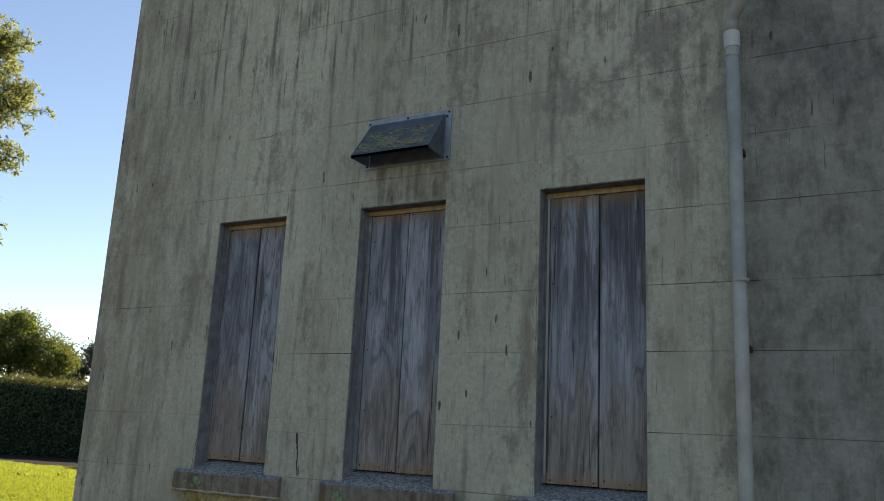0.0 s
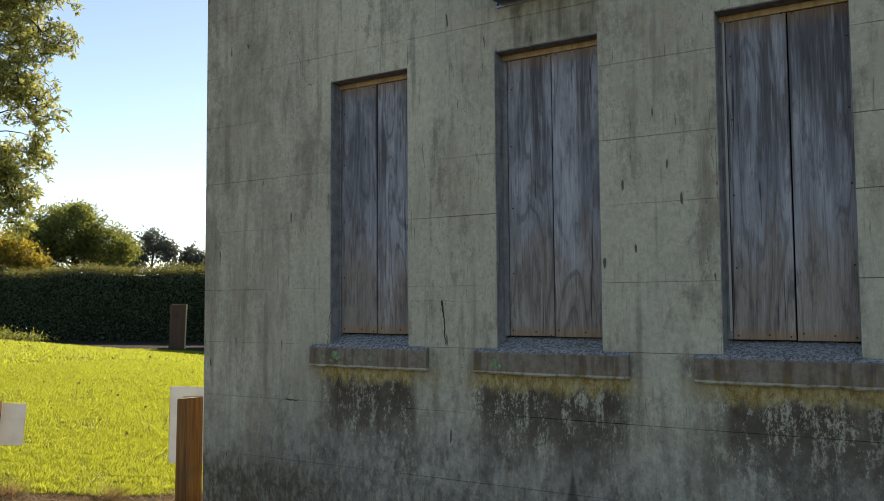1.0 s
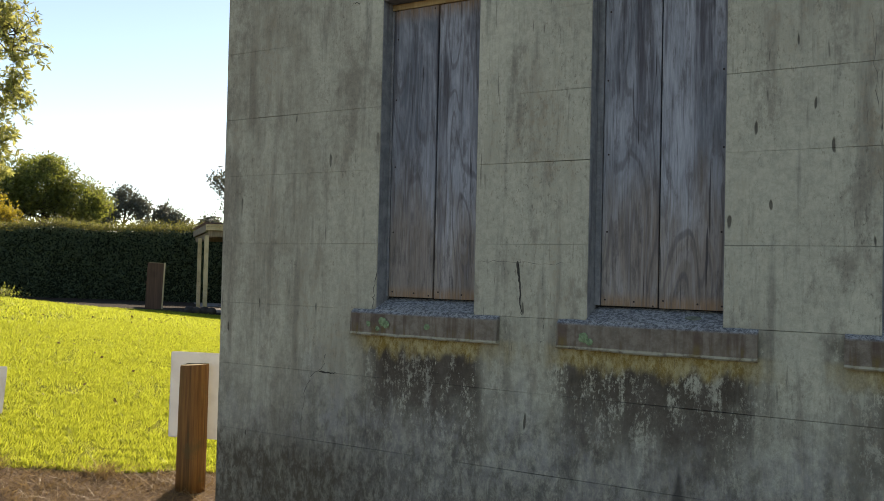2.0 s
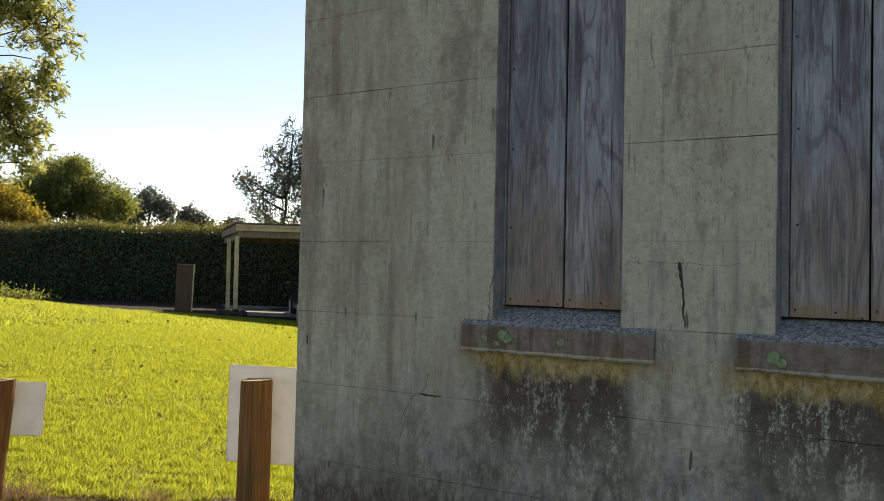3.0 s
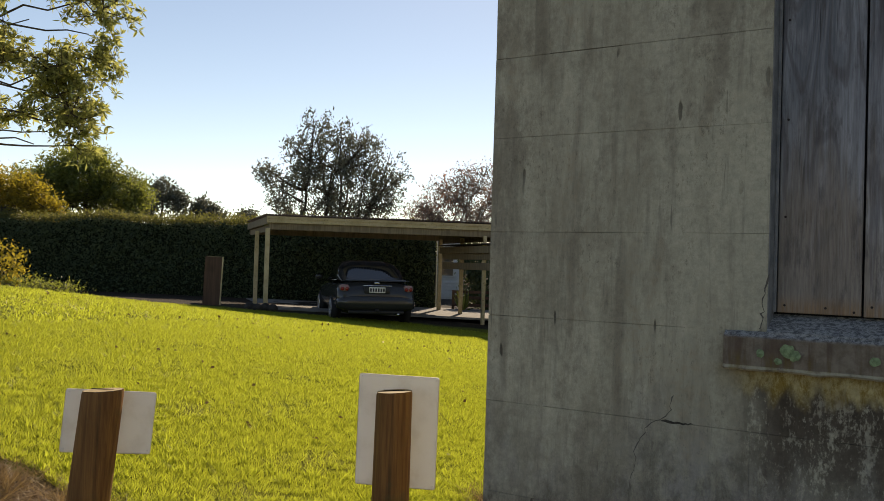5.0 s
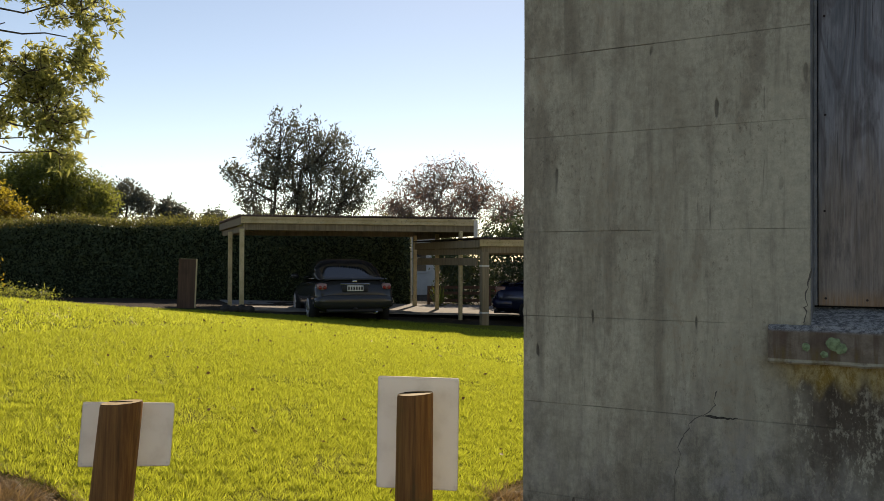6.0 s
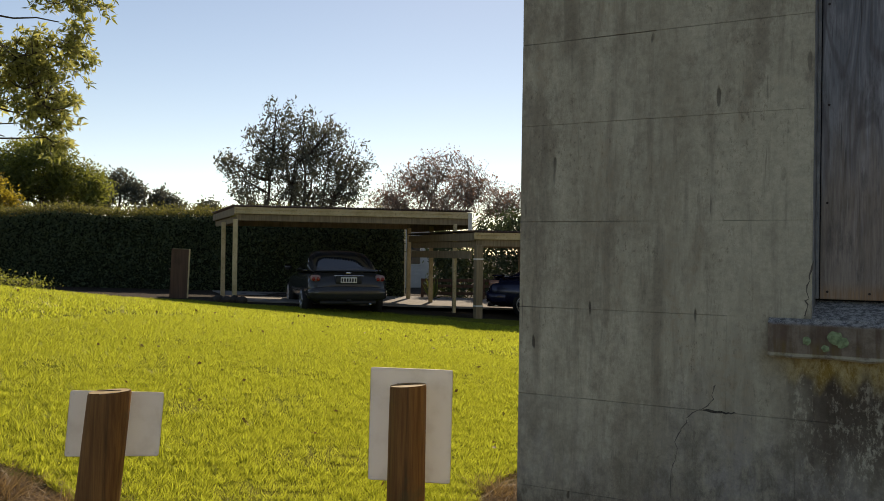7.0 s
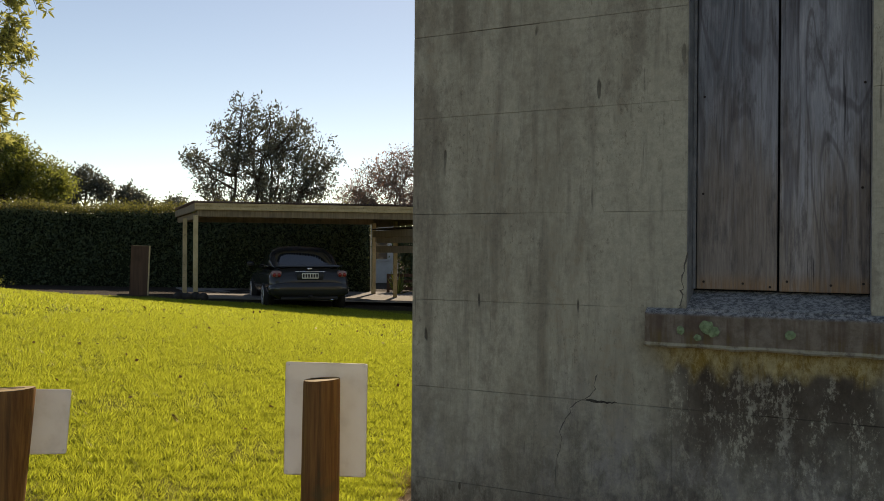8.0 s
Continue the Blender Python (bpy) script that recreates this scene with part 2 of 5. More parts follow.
def make_board_material():
    n = Nodes("weathered_plywood", rough=0.95, spec=0.08)
    r = n.random()
    comb = n.t.nodes.new("ShaderNodeCombineXYZ")
    n.put(comb.inputs[0], n.math("MULTIPLY", r, 37.0)), n.put(comb.inputs[2], n.math("MULTIPLY", r, 53.0))
    p = n.scaled(1, 1, 1, None, comb.outputs[0])
    z = n.axis(2)
    fibre = n.noise(1, n.scaled(110, 110, 2.6, p), 5, 0.65)
    patch = n.noise(1, n.scaled(5, 5, 1.3, p), 5, 0.6, 0.6)
    c = n.mix(n.span(patch, 0.32, 0.68), (0.145, 0.157, 0.175), (0.40, 0.415, 0.44))
    # browner and smoother towards the foot
    low = n.span(n.math("ADD", z, n.math("ADD", n.math("MULTIPLY", n.math("SUBTRACT", patch, 0.5), 1.1), n.math("MULTIPLY", n.math("SUBTRACT", fibre, 0.5), 0.35))), 2.22, 1.86)
    c = n.mix(n.math("MULTIPLY", low, 0.85), c, n.mix(n.span(patch, 0.3, 0.7), (0.205, 0.165, 0.13), (0.31, 0.265, 0.215)))
    # contour rings of rotary-cut veneer: nested arches
    ring = n.noise(1, n.scaled(6.5, 6.5, 0.85, p), 2, 0.42, 0.3)
    arch = n.math("SINE", n.math("MULTIPLY", ring, 68.0))
    where = n.span(n.noise(1, n.scaled(4, 4, 1.3, p), 3), 0.40, 0.58)
    c = n.mix(n.math("MULTIPLY", n.math("MULTIPLY", n.span(arch, 0.72, 0.99), where), 0.55), c, (0.12, 0.108, 0.112))
    c = n.mix(n.math("MULTIPLY", n.math("MULTIPLY", n.span(arch, -0.4, -0.95), where), 0.2), c, (0.44, 0.44, 0.46))
    # dark water runs from the head, and soft mildew
    run = n.noise(1, n.scaled(17, 17, 0.9, p), 4, 0.6)
    c = n.mix(n.math("MULTIPLY", n.math("MULTIPLY", n.span(run, 0.46, 0.60), n.span(n.math("ADD", z, n.math("MULTIPLY", patch, 1.2)), 2.55, 3.2)), 0.85), c, (0.085, 0.08, 0.09))
    c = n.mix(n.math("MULTIPLY", n.span(n.noise(1, n.scaled(24, 24, 5, p), 6, 0.75), 0.50, 0.66), 0.65), c, (0.11, 0.10, 0.10))
    c = n.mix(n.math("MULTIPLY", n.span(fibre, 0.52, 0.76), 0.3), c, (0.46, 0.46, 0.48))
    c = n.mix(n.math("MULTIPLY", n.span(fibre, 0.46, 0.28), 0.6), c, (0.10, 0.09, 0.092))
    # checks
    c = n.mix(n.math("MULTIPLY", n.math("MULTIPLY", n.span(n.noise(1, n.scaled(75, 75, 2.2, p), 2, 0.5), 0.66, 0.70), where), 0.8), c, (0.05, 0.045, 0.048))
    ends = n.math("MAXIMUM", n.span(z, 2.83, 2.92), n.span(z, 1.67, 1.615))
    c = n.mix(n.math("MULTIPLY", ends, n.span(fibre, 0.35, 0.6, 0.25, 0.7)), c, (0.31, 0.18, 0.085))
    tooth = n.noise(1, n.scaled(230, 230, 14, p), 5, 0.7)
    c = n.mix(0.35, c, n.mix(n.span(tooth, 0.3, 0.7), (0.25, 0.25, 0.25), (0.72, 0.72, 0.72)), "OVERLAY")
    return n.color(c).bump(n.math("ADD", fibre, n.math("MULTIPLY", arch, 0.2)), 0.35, 0.004).m


BOARD = make_board_material()


def wood(name, a, b, scale=1.0, rough=0.75):
    n = Nodes(name, rough=rough, spec=0.25)
    g = n.noise(1, n.scaled(45 * scale, 45 * scale, 2 * scale), 5, 0.6)
    s = n.noise(5 * scale, None, 4)
    c = n.mix(n.span(g, 0.3, 0.7), a, b)
    c = n.mix(n.math("MULTIPLY", n.span(s, 0.5, 0.75), 0.5), c, tuple(k * 0.45 for k in a))
    return n.color(c).bump(g, 0.4, 0.004).m




def make_post_material():
    n = Nodes("treated_pine", 0.7, 0, 0.25)
    g = n.noise(1, n.scaled(60, 60, 2.5), 6, 0.65)
    s = n.noise(1, n.scaled(17, 17, 0.9), 5, 0.6)
    k = n.noise(7, None, 5, 0.6)
    c = n.mix(n.span(g, 0.3, 0.7), (0.14, 0.062, 0.02), (0.275, 0.135, 0.042))
    c = n.mix(n.math("MULTIPLY", n.span(s, 0.54, 0.70), 0.65), c, (0.05, 0.03, 0.015))
    c = n.mix(n.math("MULTIPLY", n.span(k, 0.55, 0.72), 0.5), c, (0.10, 0.085, 0.035))
    return n.color(c).bump(n.math("ADD", g, s), 0.5, 0.005).m


POST = make_post_material()
POST_TOP = wood("sawn_end", (0.30, 0.21, 0.10), (0.42, 0.32, 0.17), 0.6)
FRAME = wood("window_timber", (0.50, 0.36, 0.18), (0.36, 0.24, 0.11))


def make_cream():
    n = Nodes("flaking_cream_paint", 0.7, 0, 0.3)
    k, f = n.noise(3.0, None, 6, 0.7), n.noise(28, None, 5, 0.7)
    c = n.mix(n.span(k, 0.35, 0.65), (0.60, 0.50, 0.31), (0.46, 0.37, 0.21))
    c = n.mix(n.span(f, 0.58, 0.66), c, (0.20, 0.15, 0.09))
    return n.color(c).bump(f, 0.3, 0.004).m


CREAM = make_cream()
BARE = wood("bare_grey_timber", (0.20, 0.155, 0.10), (0.30, 0.24, 0.16), 0.5)
PANEL = wood("rusty_brown_panel", (0.085, 0.052, 0.04), (0.14, 0.085, 0.06), 0.4)


def plain(name, colour, rough=0.5, metal=0.0, spec=0.4, grit=0.15, scale=12.0):
    n = Nodes(name, rough, metal, spec)
    k = n.noise(scale, None, 5, 0.6)
    c = n.mix(n.span(k, 0.3, 0.7, 0, grit * 2), colour, tuple(v * 0.5 for v in colour))
    return n.color(c).bump(k, 0.1, 0.003).m


ZINC = plain("galvanised_steel", (0.30, 0.35, 0.40), 0.45, 0.45, 0.5, 0.3, 20)
LICHEN = plain("grey_lichen", (0.27, 0.29, 0.21), 0.95, 0, 0.1, 0.5, 60)
GREEN_LICHEN = plain("green_lichen", (0.27, 0.37, 0.20), 0.95, 0, 0.1, 0.5, 70)
PVC = plain("grey_pvc", (0.46, 0.455, 0.40), 0.5, 0, 0.4, 0.3, 8)
PVC_LIGHT = plain("pale_pvc", (0.66, 0.66, 0.61), 0.5, 0, 0.4, 0.2, 8)
DIRT = plain("black_dirt", (0.085, 0.078, 0.066), 0.95, 0, 0.1, 0.5, 90)
DARK = plain("dark_gap", (0.02, 0.02, 0.02), 0.9, 0, 0.1)
RUST = plain("rusty_screw", (0.05, 0.035, 0.028), 0.6, 0.5)
LEAD = plain("light_strip", (0.42, 0.40, 0.36), 0.6)
TYRE = plain("tyre_rubber", (0.018, 0.018, 0.018), 0.8)
ALLOY = plain("alloy", (0.45, 0.45, 0.46), 0.3, 0.9)
CARGREY = plain("graphite_car_paint", (0.05, 0.0515, 0.055), 0.18, 0.3, 0.6, 0.05)
CARBLUE = plain("navy_car_paint", (0.016, 0.022, 0.06), 0.2, 0.3, 0.6, 0.05)
TRIM = plain("black_plastic", (0.02, 0.02, 0.021), 0.5)
PLATE = plain("plate_white", (0.75, 0.75, 0.72), 0.4)
INK = plain("plate_ink", (0.03, 0.03, 0.035), 0.5)
LAMP_RED = plain("red_lens", (0.28, 0.02, 0.015), 0.15, 0, 0.6, 0.05)
LAMP_CLEAR = plain("clear_lens", (0.34, 0.20, 0.18), 0.12, 0, 0.6, 0.05)
CHROME = plain("chrome", (0.7, 0.7, 0.72), 0.12, 1.0)
IRON = plain("corrugated_iron", (0.16, 0.13, 0.115), 0.6, 0.4, 0.4, 0.4, 6)
CONCRETE = plain("drive_concrete", (0.27, 0.26, 0.24), 0.9, 0, 0.2, 0.3, 5)
WHITE = plain("white_weatherboard", (0.72, 0.71, 0.67), 0.6, 0, 0.3, 0.12, 4)
STONE = plain("dark_stone", (0.06, 0.055, 0.05), 0.9, 0, 0.2, 0.4, 7)


def make_glass(name, tint):
    n = Nodes(name, 0.04, 0, 0.6)
    n.color(tint)
    return n.m


CARGLASS = make_glass("tinted_glass", (0.012, 0.014, 0.015))
PANE = make_glass("window_glass", (0.03, 0.045, 0.05))


def make_sign_material():
    n = Nodes("white_sign_board", 0.45, 0, 0.4)
    k = n.noise(9, None, 5, 0.6)
    c = n.mix(n.span(k, 0.45, 0.75, 0, 0.35), (0.73, 0.725, 0.70), (0.50, 0.475, 0.42))
    n.color(c)
    return n.leafy(c, 0.36).m


SIGN = make_sign_material()


def leaf_material(name, a, b, glow, share=0.5, rough=0.5):
    n = Nodes(name, rough, 0, 0.35)
    r = n.island()
    c = n.mix(r, a, b)
    n.color(c)
    return n.leafy(n.mix(r, tuple(v * 0.45 for v in glow), glow), share).m


LEAF_NEAR = leaf_material("olive_leaves", (0.085, 0.11, 0.045), (0.27, 0.285, 0.115), (0.74, 0.74, 0.22), 0.52, 0.4)
LEAF_HEDGE = leaf_material("hedge_leaves", (0.05, 0.078, 0.044), (0.10, 0.135, 0.07), (0.15, 0.18, 0.05), 0.18, 0.75)
LEAF_DARK = leaf_material("dark_leaves", (0.085, 0.098, 0.078), (0.145, 0.155, 0.12), (0.18, 0.185, 0.12), 0.36)
LEAF_MID = leaf_material("green_leaves", (0.055, 0.08, 0.03), (0.12, 0.145, 0.05), (0.46, 0.50, 0.09), 0.48)
# hedge leaves again, with the top's sunlight put into a brighter glow
LEAF_TOP_LIT = leaf_material("hedge_top_lit_leaves", (0.05, 0.07, 0.03), (0.12, 0.125, 0.05), (0.34, 0.33, 0.08), 0.42)
LEAF_GOLD = leaf_material("autumn_leaves", (0.10, 0.10, 0.02), (0.23, 0.17, 0.028), (0.66, 0.52, 0.06), 0.5)
LEAF_RED = leaf_material("sparse_red_leaves", (0.17, 0.12, 0.095), (0.29, 0.23, 0.19), (0.48, 0.27, 0.20), 0.5)
GRASS = leaf_material("grass_blades", (0.035, 0.062, 0.01), (0.25, 0.285, 0.042), (0.77, 0.83, 0.095), 0.62, 0.4)
STRAW = leaf_material("dry_grass", (0.22, 0.15, 0.07), (0.32, 0.23, 0.12), (0.45, 0.30, 0.13), 0.4)
DEADLEAF = leaf_material("fallen_leaves", (0.09, 0.05, 0.02), (0.19, 0.13, 0.07), (0.2, 0.12, 0.05), 0.2)
BARK = wood("bark", (0.055, 0.043, 0.033), (0.10, 0.08, 0.06), 0.3, 0.9)
TWIG = wood("pale_twigs", (0.22, 0.18, 0.15), (0.30, 0.25, 0.21), 0.3, 0.9)


def make_ground_material():
    n = Nodes("lawn_and_soil", 0.95, 0, 0.15)
    x, y = n.axis(0), n.axis(1)
    k = n.noise(5, None, 6, 0.65)
    f = n.noise(60, None, 4, 0.7)
    c = n.mix(n.span(k, 0.3, 0.7), (0.10, 0.125, 0.012), (0.165, 0.175, 0.02))
    c = n.mix(n.math("MULTIPLY", n.span(f, 0.45, 0.7), 0.6), c, (0.05, 0.065, 0.012))
    c = n.mix(n.math("MULTIPLY", n.span(n.noise(0.7, None, 4), 0.52, 0.7), 0.35), c, (0.24, 0.19, 0.06))
    # bare soil along the posts and the wall
    e1 = n.math("SUBTRACT", n.math("SUBTRACT", y, n.math("MULTIPLY", n.math("ADD", x, 6.6), 0.1)), 3.70)
    e2 = n.math("MULTIPLY", n.math("SUBTRACT", n.math("SUBTRACT", y, n.math("MULTIPLY", n.math("ADD", x, 6.1), 1.36)), 3.80), 0.6)
    edge = n.math("MINIMUM", n.math("MINIMUM", e1, e2), n.math("SUBTRACT", -5.30, x))
    edge = n.math("ADD", edge, n.math("MULTIPLY", n.math("SUBTRACT", n.noise(4.0, None, 5, 0.6), 0.5), 0.25))
    bare = n.span(edge, 0.06, -0.06)
    soil = n.mix(n.span(f, 0.35, 0.65), (0.10, 0.065, 0.04), (0.21, 0.145, 0.09))
    c = n.mix(bare, c, soil)
    # dark soil along the hedge, widened so the strip behind the bank is dark
    bed = n.math("ADD", n.math("MULTIPLY", n.math("ADD", x, 37.2), 0.439), n.math("MULTIPLY", n.math("SUBTRACT", y, 13.4), -0.898))
    bed = n.math("ADD", bed, n.math("MULTIPLY", k, 0.5))
    c = n.mix(n.span(bed, 7.3, 6.9), c, n.mix(n.span(f, 0.35, 0.65), (0.026, 0.021, 0.015), (0.055, 0.042, 0.03)))
    return n.color(c).bump(n.math("ADD", f, k), 0.8, 0.03).m


GROUND = make_ground_material()


# ---- mesh helpers ----
def mesh_of(name, bm, material, smooth=False):
    me = bpy.data.meshes.new(name)
    bm.normal_update()
    bm.to_mesh(me)
    bm.free()
    me.materials.append(material)
    if smooth:
        me.polygons.foreach_set("use_smooth", [True] * len(me.polygons))
    return me


def part(name, bm, material, parent=None, label="", smooth=False):
    """Links a bmesh, made in world places, as one mesh under a thing or a part."""
    ob = new(name, mesh_of(name, bm, material, smooth))
    if parent is not None:
        ob.parent = parent
        ob.matrix_parent_inverse = parent.matrix_world.inverted()
    return tagged(ob, label)


def thing(name, at, label, category, group="", kind="", turn=0.0):
    ob = new(name)
    ob.empty_display_size = 0.1
    ob.matrix_world = pose(*at, 0, 0, turn)
    return tagged(ob, label, category, group, kind)


def box(x0, x1, y0, y1, z0, z1, bevel=0.0, segments=1, bm=None, m=None):
    own = bm is None
    bm = bm or bmesh.new()
    vs = [bm.verts.new(((x0, x1)[i & 1], (y0, y1)[i >> 1 & 1], (z0, z1)[i >> 2])) for i in range(8)]
    fs = [bm.faces.new([vs[i] for i in q]) for q in ((0, 2, 3, 1), (4, 5, 7, 6), (0, 1, 5, 4), (2, 6, 7, 3), (0, 4, 6, 2), (1, 3, 7, 5))]
    if bevel:
        es = list({e for f in fs for e in f.edges})
        bmesh.ops.bevel(bm, geom=es, offset=bevel, segments=segments, affect="EDGES", profile=0.6)
    if m is not None and own:
        bm.transform(m)
    return bm


def tube(points, radii, sides=8, bm=None, caps=True):
    bm = bm or bmesh.new()
    pts = [Vector(p) for p in points]
    if not hasattr(radii, "__len__"):
        radii = [radii] * len(pts)
    rings = []
    for i, p in enumerate(pts):
        way = (pts[min(i + 1, len(pts) - 1)] - pts[max(i - 1, 0)]).normalized()
        a = way.orthogonal().normalized() if not rings else (side - way * side.dot(way)).normalized()
        side = a
        b = way.cross(a)
        rings.append([bm.verts.new(p + radii[i] * (math.cos(2 * math.pi * k / sides) * a + math.sin(2 * math.pi * k / sides) * b)) for k in range(sides)])
    for r0, r1 in zip(rings, rings[1:]):
        for k in range(sides):
            bm.faces.new((r0[k], r0[(k + 1) % sides], r1[(k + 1) % sides], r1[k]))
    if caps:
        bm.faces.new(rings[0][::-1]), bm.faces.new(rings[-1])
    return bm


def rows_mesh(name, verts, faces, material, parent=None, label=""):
    me = bpy.data.meshes.new(name)
    me.from_pydata(verts, [], faces)
    me.materials.append(material)
    ob = new(name, me)
    if parent is not None:
        ob.parent = parent
        ob.matrix_parent_inverse = parent.matrix_world.inverted()
    return tagged(ob, label)


def leaves(name, centres, size, material, parent=None, slim=0.35, label="", way=None, spread=1.0, rng=None):
    """Many small folded leaves, one at each centre."""
    rng = rng or np.random.default_rng(5)
    c = np.asarray(centres, float)
    n = len(c)
    d = rng.normal(size=(n, 3)) * spread
    if way is not None:
        d = d + np.asarray(way)
    d /= np.linalg.norm(d, axis=1)[:, None]
    s = np.cross(d, rng.normal(size=(n, 3)))
    s /= np.linalg.norm(s, axis=1)[:, None] + 1e-9
    up = np.cross(d, s)
    ln = size * rng.uniform(0.65, 1.3, n)[:, None]
    tip, mid = c + d * ln, c + d * ln * 0.45
    v = np.stack([c, mid + s * ln * slim * 0.5 + up * ln * 0.06, tip, mid - s * ln * slim * 0.5 + up * ln * 0.06], 1).reshape(-1, 3)
    i = np.arange(n) * 4
    f = np.concatenate([np.stack([i, i + 1, i + 2], 1), np.stack([i, i + 2, i + 3], 1)])
    me = bpy.data.meshes.new(name)
    me.vertices.add(len(v)), me.loops.add(f.size), me.polygons.add(len(f))
    me.vertices.foreach_set("co", v.ravel())
    me.loops.foreach_set("vertex_index", f.ravel().astype(np.int32))
    me.polygons.foreach_set("loop_start", np.arange(len(f), dtype=np.int32) * 3)
    me.update(calc_edges=True)
    me.materials.append(material)
    ob = new(name, me)
    if parent is not None:
        ob.parent = parent
        ob.matrix_parent_inverse = parent.matrix_world.inverted()
    return tagged(ob, label)


# ---- ground ----
def soft_min(a, b, k=0.12):
    return -k * np.log(np.exp(-np.clip(a / k, -60, 60)) + np.exp(-np.clip(b / k, -60, 60)))


def ground_z(x, y):
    """A bank of lawn that climbs away from the wall and falls again to the drive."""
    x, y = np.asarray(x, float), np.asarray(y, float)
    bank = 0.466 - 0.15 * (x + 6.06)
    back = 1.10 - 0.118 * (y - 8.51) - 0.053 * np.clip(x + 11.26, -2.0, 4.0) - 0.08
    pad = 0.40 - 0.045 * np.clip(x + 14.6, -3.5, 8) - 0.02 * np.clip(y - 17, -4, 8)
    z = soft_min(bank, back)
    z = -soft_min(-z, -np.minimum(pad, 1.2), 0.06)
    z = -soft_min(-z, -np.full_like(z, 0.16), 0.05)
    return soft_min(z, np.full_like(z, 1.6))


def gz(x, y):
    return float(ground_z(x, y))


def axis_steps(lo, hi, fine_lo, fine_hi, step):
    a = list(np.arange(fine_lo, fine_hi + step / 2, step))
    k, s = fine_lo, step
    while k > lo:
        s *= 1.35
        k -= s
        a.insert(0, k)
    k, s = fine_hi, step
    while k < hi:
        s *= 1.35
        k += s
        a.append(k)
    return np.array(a)


gx, gy = axis_steps(-900, 900, -24, 4, 0.2), axis_steps(-900, 900, -2, 24, 0.2)
GX, GY = np.meshgrid(gx, gy)
GZ = ground_z(GX, GY) + 0.012 * np.sin(GX * 5.1 + 1.3 * np.sin(GY * 3.3)) * np.cos(GY * 4.3)
ni, nj = GX.shape
idx = np.arange(ni * nj).reshape(ni, nj)
ground = rows_mesh("ground", np.stack([GX, GY, GZ], -1).reshape(-1, 3).tolist(),
                   np.stack([idx[:-1, :-1], idx[:-1, 1:], idx[1:, 1:], idx[1:, :-1]], -1).reshape(-1, 4).tolist(), GROUND)
ground.data.polygons.foreach_set("use_smooth", [True] * len(ground.data.polygons))
tagged(ground, "sunlit yellow-green mown lawn with bare brown soil by the wall", "ground", kind="structure")


def soil_edge(x, y):
    return np.minimum(np.minimum(y - 0.1 * (x + 6.6) - 3.70, 0.6 * (y - 1.36 * (x + 6.1) - 3.80)), -5.30 - x)


# ---- the building ----
FACE, CORNER_X, RIGHT_X, DEPTH, TOP = 3.76, -4.436, 5.2, 9.0, 5.6
OPEN_Z0, OPEN_Z1 = 1.545, 2.945
OPEN_X = ((-3.491, -2.997), (-2.503, -1.990), (-1.487, -0.990))
COURSES = (-0.2, 0.30, 0.615, 0.925, 1.245, 1.547, 1.843, 2.177, 2.462, 2.795, 3.09, 3.435, 3.75, 4.07, 4.39, 4.71, 5.03, 5.35, 5.6)
CORE = FACE + 0.03


def facade_core():
    """The wall behind the facing, with the three openings going through it."""
    bm = bmesh.new()
    xs = [CORNER_X + 0.03] + [k for o in OPEN_X for k in o] + [RIGHT_X]
    zs = [-0.3, OPEN_Z0, OPEN_Z1, TOP]
    for i in range(len(xs) - 1):
        for j in range(3):
            if j == 1 and i % 2 == 1:
                continue
            box(xs[i], xs[i + 1], CORE, CORE + 0.22, zs[j], zs[j + 1], bm=bm)
    return bm


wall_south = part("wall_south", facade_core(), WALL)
tagged(wall_south, "weathered pale green painted concrete wall with mould below the sills", "wall", kind="structure")
wall_west = part("wall_west", box(CORNER_X + 0.03, CORNER_X + 0.25, CORE + 0.22, FACE + DEPTH, -0.3, TOP), SIDE)
tagged(wall_west, "weathered concrete side wall", "wall", kind="structure")
wall_east = part("wall_east", box(RIGHT_X - 0.25, RIGHT_X, CORE + 0.22, FACE + DEPTH, -0.3, TOP), SIDE)
tagged(wall_east, "weathered concrete side wall", "wall", kind="structure")
wall_north = part("wall_north", box(CORNER_X + 0.25, RIGHT_X - 0.25, FACE + DEPTH - 0.22, FACE + DEPTH, -0.3, TOP), SIDE)
tagged(wall_north, "weathered concrete back wall", "wall", kind="structure")
roof = part("roof", box(CORNER_X - 0.05, RIGHT_X + 0.05, FACE - 0.05, FACE + DEPTH + 0.05, TOP + 0.004, TOP + 0.2, 0.02), SIDE)
tagged(roof, "flat concrete roof", "roof", kind="structure")

# ---- windows: sill, boards, battens ----
screw_me = None


